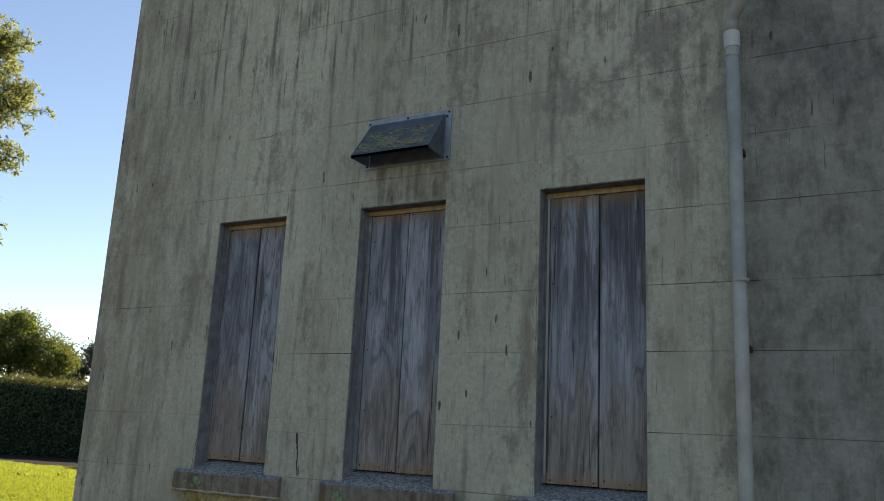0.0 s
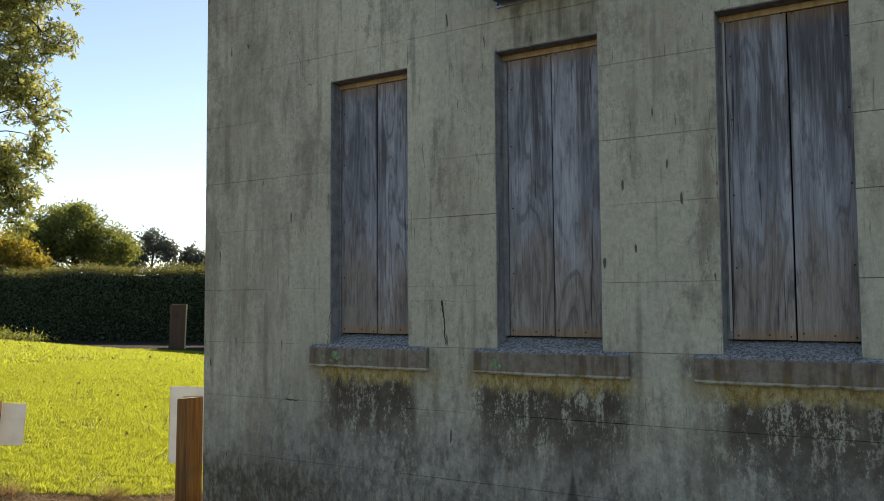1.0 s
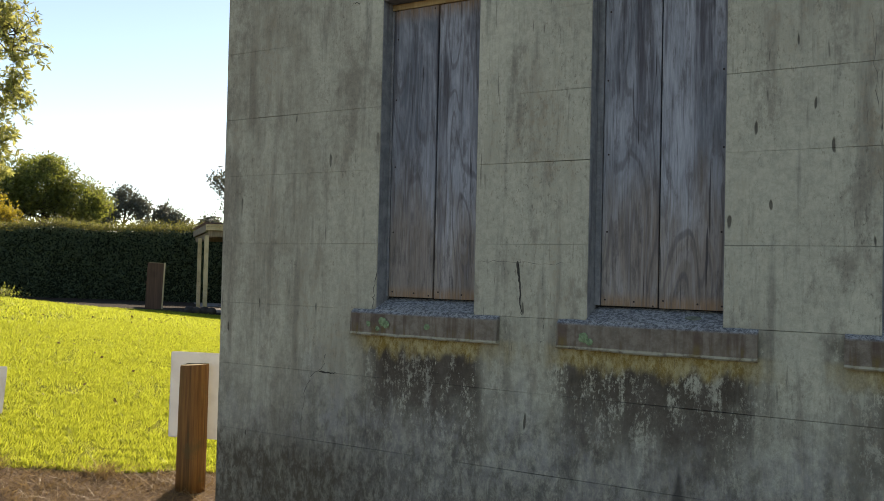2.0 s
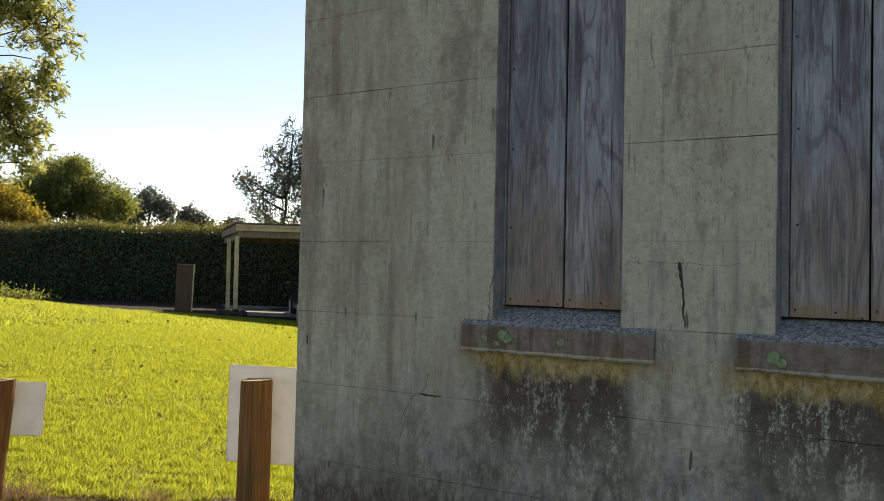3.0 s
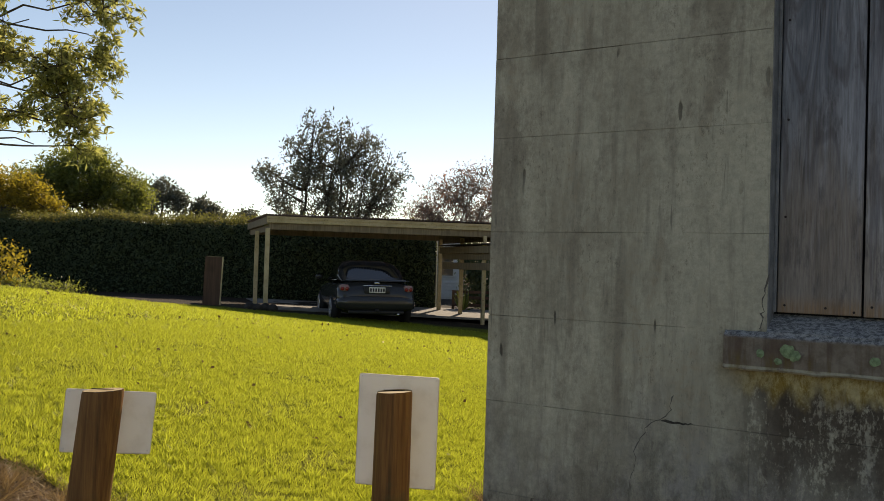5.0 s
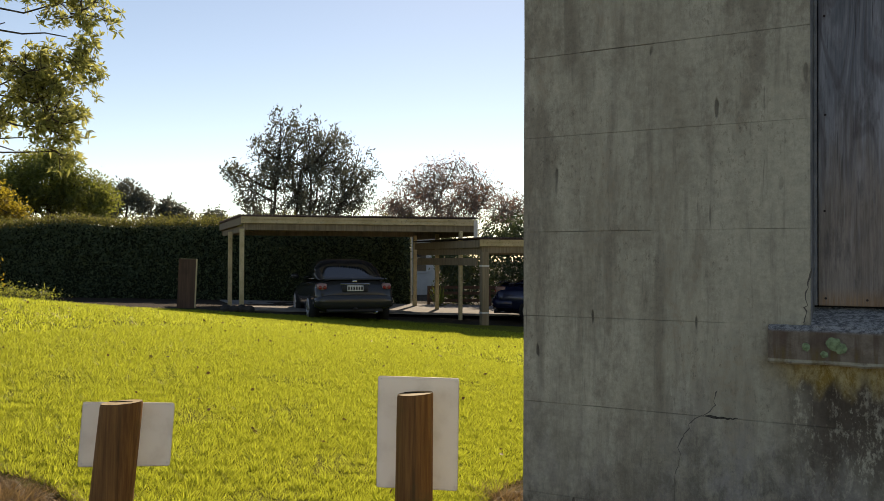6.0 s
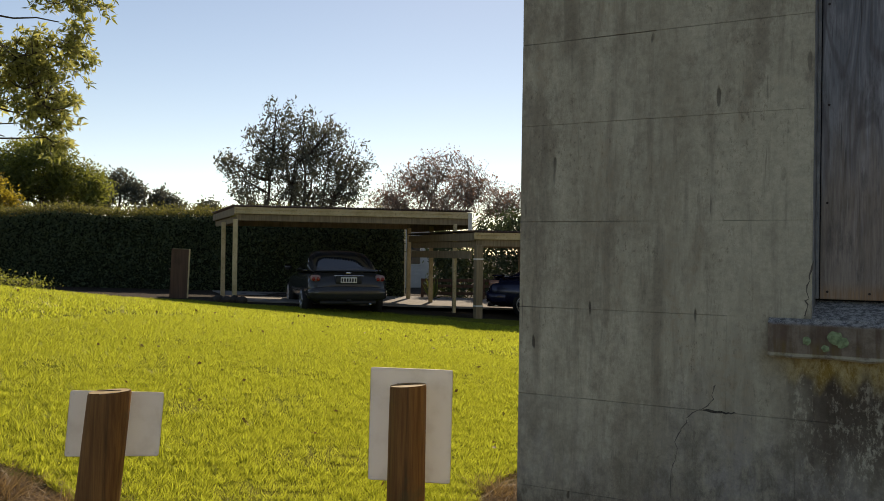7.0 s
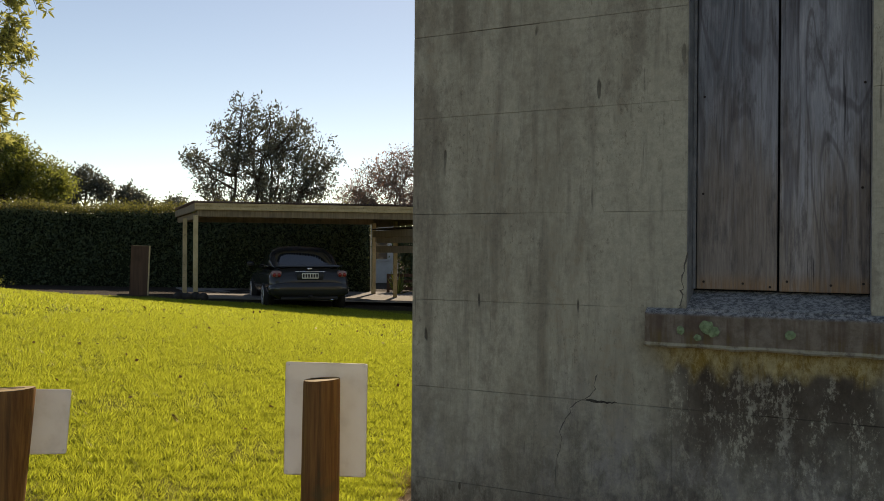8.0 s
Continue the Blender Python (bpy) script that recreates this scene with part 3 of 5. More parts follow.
def window(k, x0, x1):
    root = thing("window_%d" % (k + 1), ((x0 + x1) / 2, FACE, OPEN_Z0), "narrow window boarded up with two weathered plywood sheets", "window", "boarded windows", "structure")
    # sill with a sloping top, a drip edge and ears beside the opening
    s0, s1 = x0 - (0.118, 0.113, 0.109)[k], x1 + 0.12
    bm = bmesh.new()
    prof = [(3.722, 1.447), (3.716, 1.440), (3.722, 1.434), (3.775, 1.434), (3.775, 1.551), (3.744, 1.547), (3.724, 1.534)]
    cols = []
    steps = 60
    for i in range(steps + 1):
        x = s0 + (s1 - s0) * i / steps
        w = 0.005 * noise.noise((x * 9, k * 3.1, 0.4)) + 0.003 * noise.noise((x * 45, k * 5.1, 1.4))
        inset = (0.010, 0.003)[min(i, steps - i)] if min(i, steps - i) < 2 else 0.0
        chip = 0.012 * max(0.0, noise.noise((x * 14, k * 7.7, 3.1)) - 0.25)
        cols.append([bm.verts.new((x, y + w + (inset if y < 3.75 else 0) + (chip if z > 1.53 and y < 3.73 else 0), z + w * 0.7 - (chip if z > 1.53 and y < 3.75 else 0))) for y, z in prof])
    for a, b in zip(cols, cols[1:]):
        for i in range(len(prof)):
            bm.faces.new((a[i], a[(i + 1) % len(prof)], b[(i + 1) % len(prof)], b[i]))
    bm.faces.new(cols[0]), bm.faces.new(cols[-1][::-1])
    bmesh.ops.recalc_face_normals(bm, faces=bm.faces)
    part("sill", bm, SILL, root, "stained concrete sill with lichen")
    # sloping bed of the sill inside the opening
    bm = bmesh.new()
    v = [bm.verts.new(p) for p in ((x0 + 0.002, 3.742, 1.549), (x1 - 0.002, 3.742, 1.549), (x1 - 0.002, 3.90, 1.612), (x0 + 0.002, 3.90, 1.612),
                                   (x0 + 0.002, 3.742, 1.52), (x1 - 0.002, 3.742, 1.52), (x1 - 0.002, 3.90, 1.52), (x0 + 0.002, 3.90, 1.52))]
    for q in ((0, 1, 2, 3), (4, 7, 6, 5), (0, 4, 5, 1), (1, 5, 6, 2), (2, 6, 7, 3), (3, 7, 4, 0)):
        bm.faces.new([v[i] for i in q])
    part("sill_bed", bm, SILL, root)
    # thin liners that turn the recess sides a darker blue-grey
    for a, b in ((x0 - 0.001, x0 + 0.003), (x1 - 0.003, x1 + 0.001)):
        part("jamb", box(a, b, FACE + 0.004, 3.90, OPEN_Z0 + 0.006, OPEN_Z1 - 0.001), REVEAL, root, "blue-grey concrete reveal, darker than the wall face")
    part("lintel_face", box(x0 + 0.003, x1 - 0.003, FACE + 0.004, 3.90, OPEN_Z1 - 0.003, OPEN_Z1 + 0.001), REVEAL, root)
    # dark backing, two boards, head batten, side strip
    part("backing", box(x0, x1, 3.862, 3.88, 1.60, OPEN_Z1 - 0.003), DARK, root)
    b0, b1 = x0 + (0.016, 0.030, 0.027)[k], x1 - 0.004
    mid = (-3.242, -2.246, -1.223)[k]
    for j, (p, q) in enumerate(((b0, mid - 0.0032), (mid + 0.0032, b1))):
        lean = 0.004 if (k + j) % 2 else 0.0
        me_bm = box(p, q, 3.836 + lean, 3.852 + lean, 1.606 - 0.002 * j, OPEN_Z1 - 0.032, 0.0015)
        bd = part("board", me_bm, BOARD, root)
        for zz in (1.622, 1.90, 2.2, 2.5, 2.78, 2.905):
            for xx in (p + 0.018, q - 0.018):
                if (zz in (1.622, 2.905)) or abs(xx - mid) > 0.05:
                    screw(bd, xx + random.uniform(-0.004, 0.004), 3.8355 + lean, zz + random.uniform(-0.012, 0.012))
        screw(bd, (p + q) / 2 + 0.02, 3.8355 + lean, 1.625)
    part("head_batten", box(x0 + 0.004, x1 - 0.004, 3.832, 3.862, OPEN_Z1 - 0.030, OPEN_Z1 - 0.0035, 0.001), FRAME, root, "yellowish bare timber head batten")
    part("side_batten", box(x0 + 0.0035, b0 - 0.003, 3.834, 3.862, 1.606, OPEN_Z1 - 0.0315, 0.001), REVEAL, root, "grey timber batten beside the boards")
    if k == 2:
        part("side_strip", box(b0 - 0.013, b0 - 0.003, 3.828, 3.8335, 1.64, OPEN_Z1 - 0.03, 0.001), LEAD, root, "pale strip split from the board's edge")
    return root


def screw(parent, x, y, z):
    global screw_me
    if screw_me is None:
        bm = bmesh.new()
        bmesh.ops.create_cone(bm, cap_ends=True, segments=8, radius1=0.0042, radius2=0.0036, depth=0.003)
        bm.transform(Matrix.Rotation(radians(90), 4, "X"))
        screw_me = mesh_of("screw", bm, RUST)
    ob = new("screw", screw_me)
    ob.parent = parent
    ob.matrix_parent_inverse = parent.matrix_world.inverted()
    ob.matrix_basis = Matrix.Translation((x, y, z))


for k, (x0, x1) in enumerate(OPEN_X):
    window(k, x0, x1)

# lichen rosettes on the sills
rng_l = random.Random(8)


def rosette(x, z, r):
    bm = bmesh.new()
    c = bm.verts.new((x, 3.7135, z))
    n = 14
    ring = [bm.verts.new((x + r * (0.8 + 0.35 * rng_l.random()) * math.cos(6.283 * i / n), 3.7165, z + r * (0.8 + 0.35 * rng_l.random()) * math.sin(6.283 * i / n))) for i in range(n)]
    for i in range(n):
        bm.faces.new((c, ring[(i + 1) % n], ring[i]))
    return tagged(part("lichen_patch", bm, GREEN_LICHEN), "pale green lichen rosette on the sill front", "lichen", "lichen on the sills")


for x, z, r in ((-3.50, 1.487, 0.013), (-3.425, 1.50, 0.02), (-3.405, 1.487, 0.017), (-3.45, 1.467, 0.011), (-3.20, 1.487, 0.014), (-2.50, 1.485, 0.02), (-2.475, 1.468, 0.014)):
    rosette(x, z, r)

bm = bmesh.new()
bmesh.ops.create_circle(bm, cap_ends=True, segments=14, radius=0.024, matrix=Matrix.Translation((-2.105, 3.80, 1.5745)) @ Matrix.Rotation(0.38, 4, "X") @ Matrix.Diagonal((1.3, 0.8, 1, 1)))
tagged(part("lichen_patch", bm, LICHEN), "pale grey lichen patch on the sill top", "lichen", "lichen on the sills")

# ---- vent cowl ----
vent = thing("vent_cowl", (-2.23, FACE, 3.29), "galvanised steel vent cowl crusted with grey lichen", "vent")
bm = box(-2.485, -1.976, 3.752, 3.7585, 3.150, 3.420, 0.001)
part("flange", bm, ZINC, vent)
bm = bmesh.new()
hx0, hx1, hf0, hf1 = -2.462, -2.012, -2.475, -2.014
pts = [(hx0, 3.751, 3.398), (hx1, 3.751, 3.398), (hf1, 3.60, 3.182), (hf0, 3.60, 3.182), (hx0, 3.751, 3.162), (hx1, 3.751, 3.162), (hf1, 3.60, 3.168), (hf0, 3.60, 3.168)]
v = [bm.verts.new(p) for p in pts]
for q in ((0, 3, 2, 1), (3, 7, 6, 2), (0, 4, 7, 3), (1, 2, 6, 5)):
    bm.faces.new([v[i] for i in q])
bmesh.ops.solidify(bm, geom=bm.faces[:], thickness=0.003)
part("hood", bm, ZINC, vent)
rng_v = np.random.default_rng(4)
bm = bmesh.new()
for i in range(300):
    a, b = rng_v.uniform(0.04, 0.93), rng_v.beta(2.0, 1.6)
    if noise.noise((a * 6, b * 3, 2.0)) < -0.28:
        continue
    p = Vector((hx0 + (hx1 - hx0) * a, 3.751 - 0.151 * (0.25 + 0.72 * b), 3.398 - 0.216 * (0.25 + 0.72 * b)))
    r = rng_v.uniform(0.006, 0.017)
    bmesh.ops.create_icosphere(bm, subdivisions=1, radius=r, matrix=Matrix.Translation(p) @ Matrix.Diagonal((1.3, 0.5, 0.5, 1)))
tagged(part("lichen_crust", bm, LICHEN), "crusty grey-green lichen on the vent cowl", "lichen", kind="stuff")
for x, z in ((-2.47, 3.405), (-2.235, 3.408), (-1.99, 3.408), (-2.0, 3.385), (-1.99, 3.165), (-2.475, 3.165)):
    bm = bmesh.new()
    bmesh.ops.create_cone(bm, cap_ends=True, segments=8, radius1=0.006, radius2=0.005, depth=0.005, matrix=Matrix.Translation((x, 3.750, z)) @ Matrix.Rotation(radians(90), 4, "X"))
    part("bolt", bm, RUST, vent)

# ---- downpipe ----
pipe = thing("downpipe", (-0.598, 3.71, 0.2), "grey plastic downpipe fixed to the concrete wall", "pipe")
part("pipe", tube([(-0.600, 3.712, 0.16), (-0.598, 3.712, 3.44)], 0.0285, 16), PVC, pipe, smooth=True)
part("collar", tube([(-0.592, 3.712, 2.447), (-0.592, 3.712, 2.461)], 0.0325, 16), PVC, pipe, smooth=True)
part("lower_sleeve", tube([(-0.598, 3.712, 3.43), (-0.598, 3.712, 3.475)], 0.0305, 16), PVC, pipe)
part("coupling", tube([(-0.598, 3.712, 3.47), (-0.598, 3.712, 3.54), (-0.598, 3.712, 3.545)], [0.034, 0.0345, 0.03], 16), PVC_LIGHT, pipe, "paler coupling")
part("swan_neck", tube([(-0.598, 3.712, 3.54), (-0.598, 3.712, 3.585), (-0.590, 3.705, 3.612), (-0.565, 3.68, 3.64), (-0.545, 3.655, 3.665), (-0.537, 3.64, 3.70), (-0.537, 3.632, 3.80), (-0.537, 3.632, 5.5)], 0.0285, 16), PVC, pipe, smooth=True)
for zz in (0.9, 2.18, 3.0, 4.3):
    xx, yy = (-0.598, 3.712) if zz < 3.5 else (-0.537, 3.632)
    part("bracket", box(xx + 0.02, xx + 0.034, yy, FACE + 0.002, zz - 0.012, zz + 0.012, 0.002), RUST, pipe)

# ---- cracks in the facing ----


def crack(points, width, material=None):
    bm = bmesh.new()
    rr = random.Random(len(points) * 7 + int(points[0][0] * -100))
    fine = []
    for (xa, za), (xb, zb) in zip(points, points[1:]):
        for i in range(5):
            t = i / 5
            fine.append((xa + (xb - xa) * t + rr.uniform(-0.006, 0.006) * (0.35 if material else 1), za + (zb - za) * t + rr.uniform(-0.006, 0.006) * (0.35 if material else 1)))
    fine.append(points[-1])
    last = None
    for i, (x, z) in enumerate(fine):
        w = (0.62 if material else 0.38) * width * ((0.7 + 0.4 * rr.random()) if material else (0.15 + 1.1 * rr.random())) * ((1.3 - i / len(fine)) if material else 1) * (0.3 if i in (0, len(fine) - 1) else 1)
        (ax, az), (bx, bz) = fine[max(i - 1, 0)], fine[min(i + 1, len(fine) - 1)]
        d = Vector((bz - az, 0, ax - bx)).normalized() * w / 2
        cur = (bm.verts.new(Vector((x, FACE - 0.0012, z)) + d), bm.verts.new(Vector((x, FACE - 0.0012, z)) - d))
        if last:
            bm.faces.new((last[0], cur[0], cur[1], last[1]))
        last = cur
    bmesh.ops.recalc_face_normals(bm, faces=bm.faces)
    return tagged(part("crack", bm, material or CRACK), "dark weathered crack in the wall facing", "crack", "cracks in the facing")


crack([(-3.76, 1.335), (-3.775, 1.27), (-3.84, 1.225), (-3.88, 1.16), (-3.89, 1.06), (-3.90, 0.95)], 0.010)
crack([(-3.80, 1.247), (-3.74, 1.244), (-3.70, 1.247)], 0.014, DIRT)
crack([(-2.80, 1.775), (-2.793, 1.72), (-2.787, 1.66), (-2.785, 1.60), (-2.778, 1.555)], 0.017, DIRT)
crack([(-2.99, 1.768), (-2.86, 1.778), (-2.70, 1.762), (-2.60, 1.770)], 0.004)
crack([(-3.655, 2.952), (-3.70, 3.03), (-3.705, 3.10), (-3.76, 3.2), (-3.79, 3.28)], 0.005)
crack([(-3.675, 2.94), (-3.645, 2.955), (-3.62, 2.945)], 0.013)
crack([(-3.32, 3.44), (-3.20, 3.436), (-3.02, 3.455)], 0.006)
crack([(-3.205, 3.46), (-3.215, 3.36)], 0.007)
crack([(-2.685, 1.56), (-2.68, 1.50), (-2.69, 1.44)], 0.006)
crack([(-1.525, 2.62), (-1.515, 2.45), (-1.505, 2.30)], 0.006)
crack([(-0.84, 3.42), (-0.80, 3.34), (-0.81, 3.28)], 0.006)
crack([(-3.489, 1.72), (-3.498, 1.66), (-3.503, 1.60), (-3.512, 1.556)], 0.014)

# ---- bollards with sign boards ----
def bollard(at, top, radius, lean, sign, label, sign_label):
    x, y = at
    z0 = gz(x, y) - 0.05
    lx, ly = lean
    root = thing("bollard", (x, y, z0), label, "bollard", "timber bollards")
    bm = bmesh.new()
    rings = []
    n, h = 28, top - z0
    levels = [0, 0.25, 0.5, 0.75, 0.93, 0.985, 1.0]
    for t in levels:
        r = radius * (1.05 - 0.05 * t) * (0.975 if t == 1.0 else 1.0)
        rings.append([bm.verts.new((x + lx * (t - 1) * h + r * (1 + 0.035 * noise.noise((math.cos(a) * 1.5, math.sin(a) * 1.5, t * 2 + x))) * math.cos(a),
                                    y + ly * (t - 1) * h + r * math.sin(a), z0 + h * t + (0.006 * math.cos(a) if t > 0.9 else 0))) for a in [6.2832 * i / n for i in range(n)]])
    for a, b in zip(rings, rings[1:]):
        for i in range(n):
            bm.faces.new((a[i], a[(i + 1) % n], b[(i + 1) % n], b[i]))
    bm.faces.new(rings[0][::-1])
    part("post", bm, POST, root, smooth=True)
    bm = bmesh.new()
    c = bm.verts.new((x, y, top + 0.004))
    ring = [bm.verts.new(v) for v in [(x + radius * 0.965 * math.cos(a), y + radius * 0.965 * math.sin(a), top + 0.002 + 0.006 * math.cos(a)) for a in [6.2832 * i / n for i in range(n)]]]
    for i in range(n):
        bm.faces.new((c, ring[i], ring[(i + 1) % n]))
    part("sawn_top", bm, POST_TOP, root, "pale sawn end with a dark split")
    bm = box(x - radius * 0.6, x + radius * 0.55, y - 0.004, y + 0.004, top + 0.0045, top + 0.0075)
    bm.transform(Matrix.Translation((x, y, 0)) @ Matrix.Rotation(0.5, 4, "Z") @ Matrix.Translation((-x, -y, 0)))
    part("split", bm, DARK, root)
    cx, cy, turn, w, z_lo, z_hi, roll = sign
    bm = box(-w / 2, w / 2, -0.004, 0.004, -(z_hi - z_lo) / 2, (z_hi - z_lo) / 2, 0.012, 2)
    m = Matrix.Translation((cx, cy, (z_lo + z_hi) / 2)) @ Matrix.Rotation(turn, 4, "Z") @ Matrix.Rotation(roll, 4, "Y")
    for v in bm.verts:
        v.co.y = 0.004 if v.co.y > 0 else -0.004
    bm.transform(m)
    board = part("sign_board", bm, SIGN, root, sign_label)
    for sx in (-1, 1):
        for sz in (-1, 1):
            b2 = bmesh.new()
            bmesh.ops.create_cone(b2, cap_ends=True, segments=8, radius1=0.0045, radius2=0.004, depth=0.003,
                                  matrix=m @ Matrix.Translation((sx * (w / 2 - 0.015), -0.0055, sz * ((z_hi - z_lo) / 2 - 0.015))) @ Matrix.Rotation(radians(90), 4, "X"))
            part("rivet", b2, PLATE, board)
    return root


bollard((-5.255, 4.395), 1.112, 0.086, (0.012, 0.0), (-5.290, 4.478, math.atan2(0.15, 0.365), 0.395, 0.640, 1.178, 0.012),
        "round treated pine bollard with an upright white sign behind", "blank back of an upright white sign board")
bollard((-6.215, 3.515), 1.118, 0.088, (0.085, 0.05), (-6.262, 3.585, math.atan2(0.291, 0.243), 0.385, 0.822, 1.105, 0.07),
        "leaning round treated pine bollard with a wide white sign behind", "blank back of a wide white sign board")

# ---- carport ----
CP = Vector((-16.77, 15.71, 0))
FWD = Vector((0.76, 0.65, 0)).normalized()        # along the front beam
SIDE_V = Vector((-0.766, 0.643, 0)).normalized()  # from the front to the back
CP_W, CP_D = 5.68, 4.6


def slab(o, a, la, b, lb, z0, z1, bevel=0.006):
    """A box on the plan with edges along a and b."""
    bm = bmesh.new()
    box(0, 1, 0, 1, 0, 1, bm=bm)
    for v in bm.verts:
        p = o + a * la * v.co.x + b * lb * v.co.y
        v.co = (p.x, p.y, z0 + (z1 - z0) * v.co.z)
    bmesh.ops.recalc_face_normals(bm, faces=bm.faces)
    if bevel:
        bmesh.ops.bevel(bm, geom=bm.edges[:], offset=bevel, segments=1, affect="EDGES")
    return bm


def corrugated(o, a, la, b, lb, z, pitch=0.076, amp=0.016, drop=0.0):
    bm = bmesh.new()
    n = int(la / pitch * 6)
    rows = []
    for j in (0, 1):
        rows.append([bm.verts.new((*(o + a * la * i / n + b * lb * j).xy, z - drop * j + amp * math.sin(2 * math.pi * i / 6))) for i in range(n + 1)])
    for i in range(n):
        bm.faces.new((rows[0][i], rows[0][i + 1], rows[1][i + 1], rows[1][i]))
    bmesh.ops.solidify(bm, geom=bm.faces[:], thickness=0.003)
    return bm


def carport(o, width, depth, top, posts, label, back_drop, trim=None):
    trim = trim or CREAM
    root = thing("carport", (o.x, o.y, gz(o.x, o.y)), label, "carport", "timber carports")
    part("front_fascia", slab(o - FWD * 0.06, FWD, width + 0.12, SIDE_V, 0.04, top - 0.17, top - 0.02), CREAM, root, "cream fascia with flaking paint")
    part("front_beam", slab(o + SIDE_V * 0.06, FWD, width, SIDE_V, 0.05, top - 0.33, top - 0.12), BARE, root)
    part("back_beam", slab(o + SIDE_V * (depth - 0.1), FWD, width, SIDE_V, 0.06, top - 0.33 - back_drop, top - 0.08 - back_drop), BARE, root)
    part("side_fascia", slab(o - FWD * 0.06 + SIDE_V * 0.045, FWD, 0.04, SIDE_V, depth - 0.05, top - 0.20, top - 0.02), trim, root)
    part("side_beam", slab(o + FWD * 0.02 + SIDE_V * 0.115, FWD, 0.05, SIDE_V, depth - 0.22, top - 0.36, top - 0.21), trim, root)
    part("far_side_fascia", slab(o + FWD * (width + 0.02) + SIDE_V * 0.045, FWD, 0.04, SIDE_V, depth - 0.05, top - 0.42, top - 0.02), trim, root)
    part("cover_strip", slab(o - FWD * 0.065 - SIDE_V * 0.016, FWD, width + 0.13, SIDE_V, 0.014, top - 0.075, top - 0.012, 0.003), CREAM, root, "pale strip along the top of the fascia")
    for i in range(1, 7):
        part("rafter", slab(o + FWD * width * i / 7 + SIDE_V * 0.115, FWD, 0.045, SIDE_V, depth - 0.22, top - 0.2, top - 0.06, 0), BARE, root)
    part("roof", corrugated(o - FWD * 0.1 - SIDE_V * 0.06, FWD, width + 0.2, SIDE_V, depth + 0.1, top + 0.025, amp=0.02, drop=back_drop * 0.3), IRON, root, "rusty corrugated iron roof")
    for s, u, r, mat in posts:
        p = o + FWD * s + SIDE_V * u
        part("post", slab(p - FWD * r - SIDE_V * r, FWD, 2 * r, SIDE_V, 2 * r, gz(p.x, p.y) - 0.04, top - 0.30, 0.004), mat, root)
    return root


carport(CP + FWD * 0.10, CP_W - 0.10, CP_D, 2.77, ((-0.03, 0.05, 0.05, CREAM), (-0.03, 2.3, 0.05, CREAM), (CP_W - 0.44, 0.05, 0.04, CREAM), (CP_W - 0.2, 2.35, 0.045, CREAM), (CP_W - 0.2, 4.2, 0.05, CREAM)),
        "open timber carport with cream fascia and corrugated roof", 0.0, BARE)
CP2 = Vector((-11.86, 18.0, 0)) + FWD * 0.29
low_port = carport(CP2, 5.2, 4.6, 2.24, ((0.06, 0.05, 0.08, BARE), (2.6, 3.2, 0.06, BARE), (5.0, 0.05, 0.08, BARE), (5.0, 3.2, 0.06, BARE)),
        "lower timber carport beside the taller one", 0.0, BARE)
part("end_board", slab(CP + FWD * (CP_W - 0.03) - SIDE_V * 0.018, FWD, 0.10, SIDE_V, 0.016, 2.18, 2.74, 0.003), WHITE, low_port, "white board closing the step between the roofs")
part("tie_beam", slab(CP2 + FWD * 0.0 + SIDE_V * 0.4, FWD, 0.06, SIDE_V, 4.1, 1.62, 1.80, 0.004), BARE, low_port)
# bands round the thick brown post
p = CP2 + FWD * 0.06 + SIDE_V * 0.05
for z in (0.52, 1.60):
    part("strap", slab(p - FWD * 0.084 - SIDE_V * 0.084, FWD, 0.168, SIDE_V, 0.168, z, z + 0.035, 0), WHITE, low_port, "white strap round the post")
drive = part("drive", slab(CP + FWD * 0.2 + SIDE_V * 0.3, FWD, 12, SIDE_V, 5.6, 0, 0.03, 0), CONCRETE)
for v in drive.data.vertices:
    v.co.z += 0.004 + max(gz(v.co.x, v.co.y), gz(v.co.x + 0.5, v.co.y))
tagged(drive, "pale concrete drive under the carports", "drive", kind="structure")
# low stone pile by the post
rr = random.Random(3)
for i in range(4):
    o = CP + FWD * (-0.30 + 0.17 * i) - SIDE_V * (0.10 + 0.08 * (i % 2))
    bm = bmesh.new()
    bmesh.ops.create_icosphere(bm, subdivisions=2, radius=0.14)
    for v in bm.verts:
        v.co *= 1 + 0.3 * noise.noise(v.co * 6 + Vector((i, 0, 0)))
        v.co.z *= 0.75
    bm.transform(Matrix.Translation((o.x, o.y, gz(o.x, o.y) + 0.07)))
    tagged(part("stone", bm, STONE), "dark rough stone at the foot of the carport post", "stone", "stones by the post")

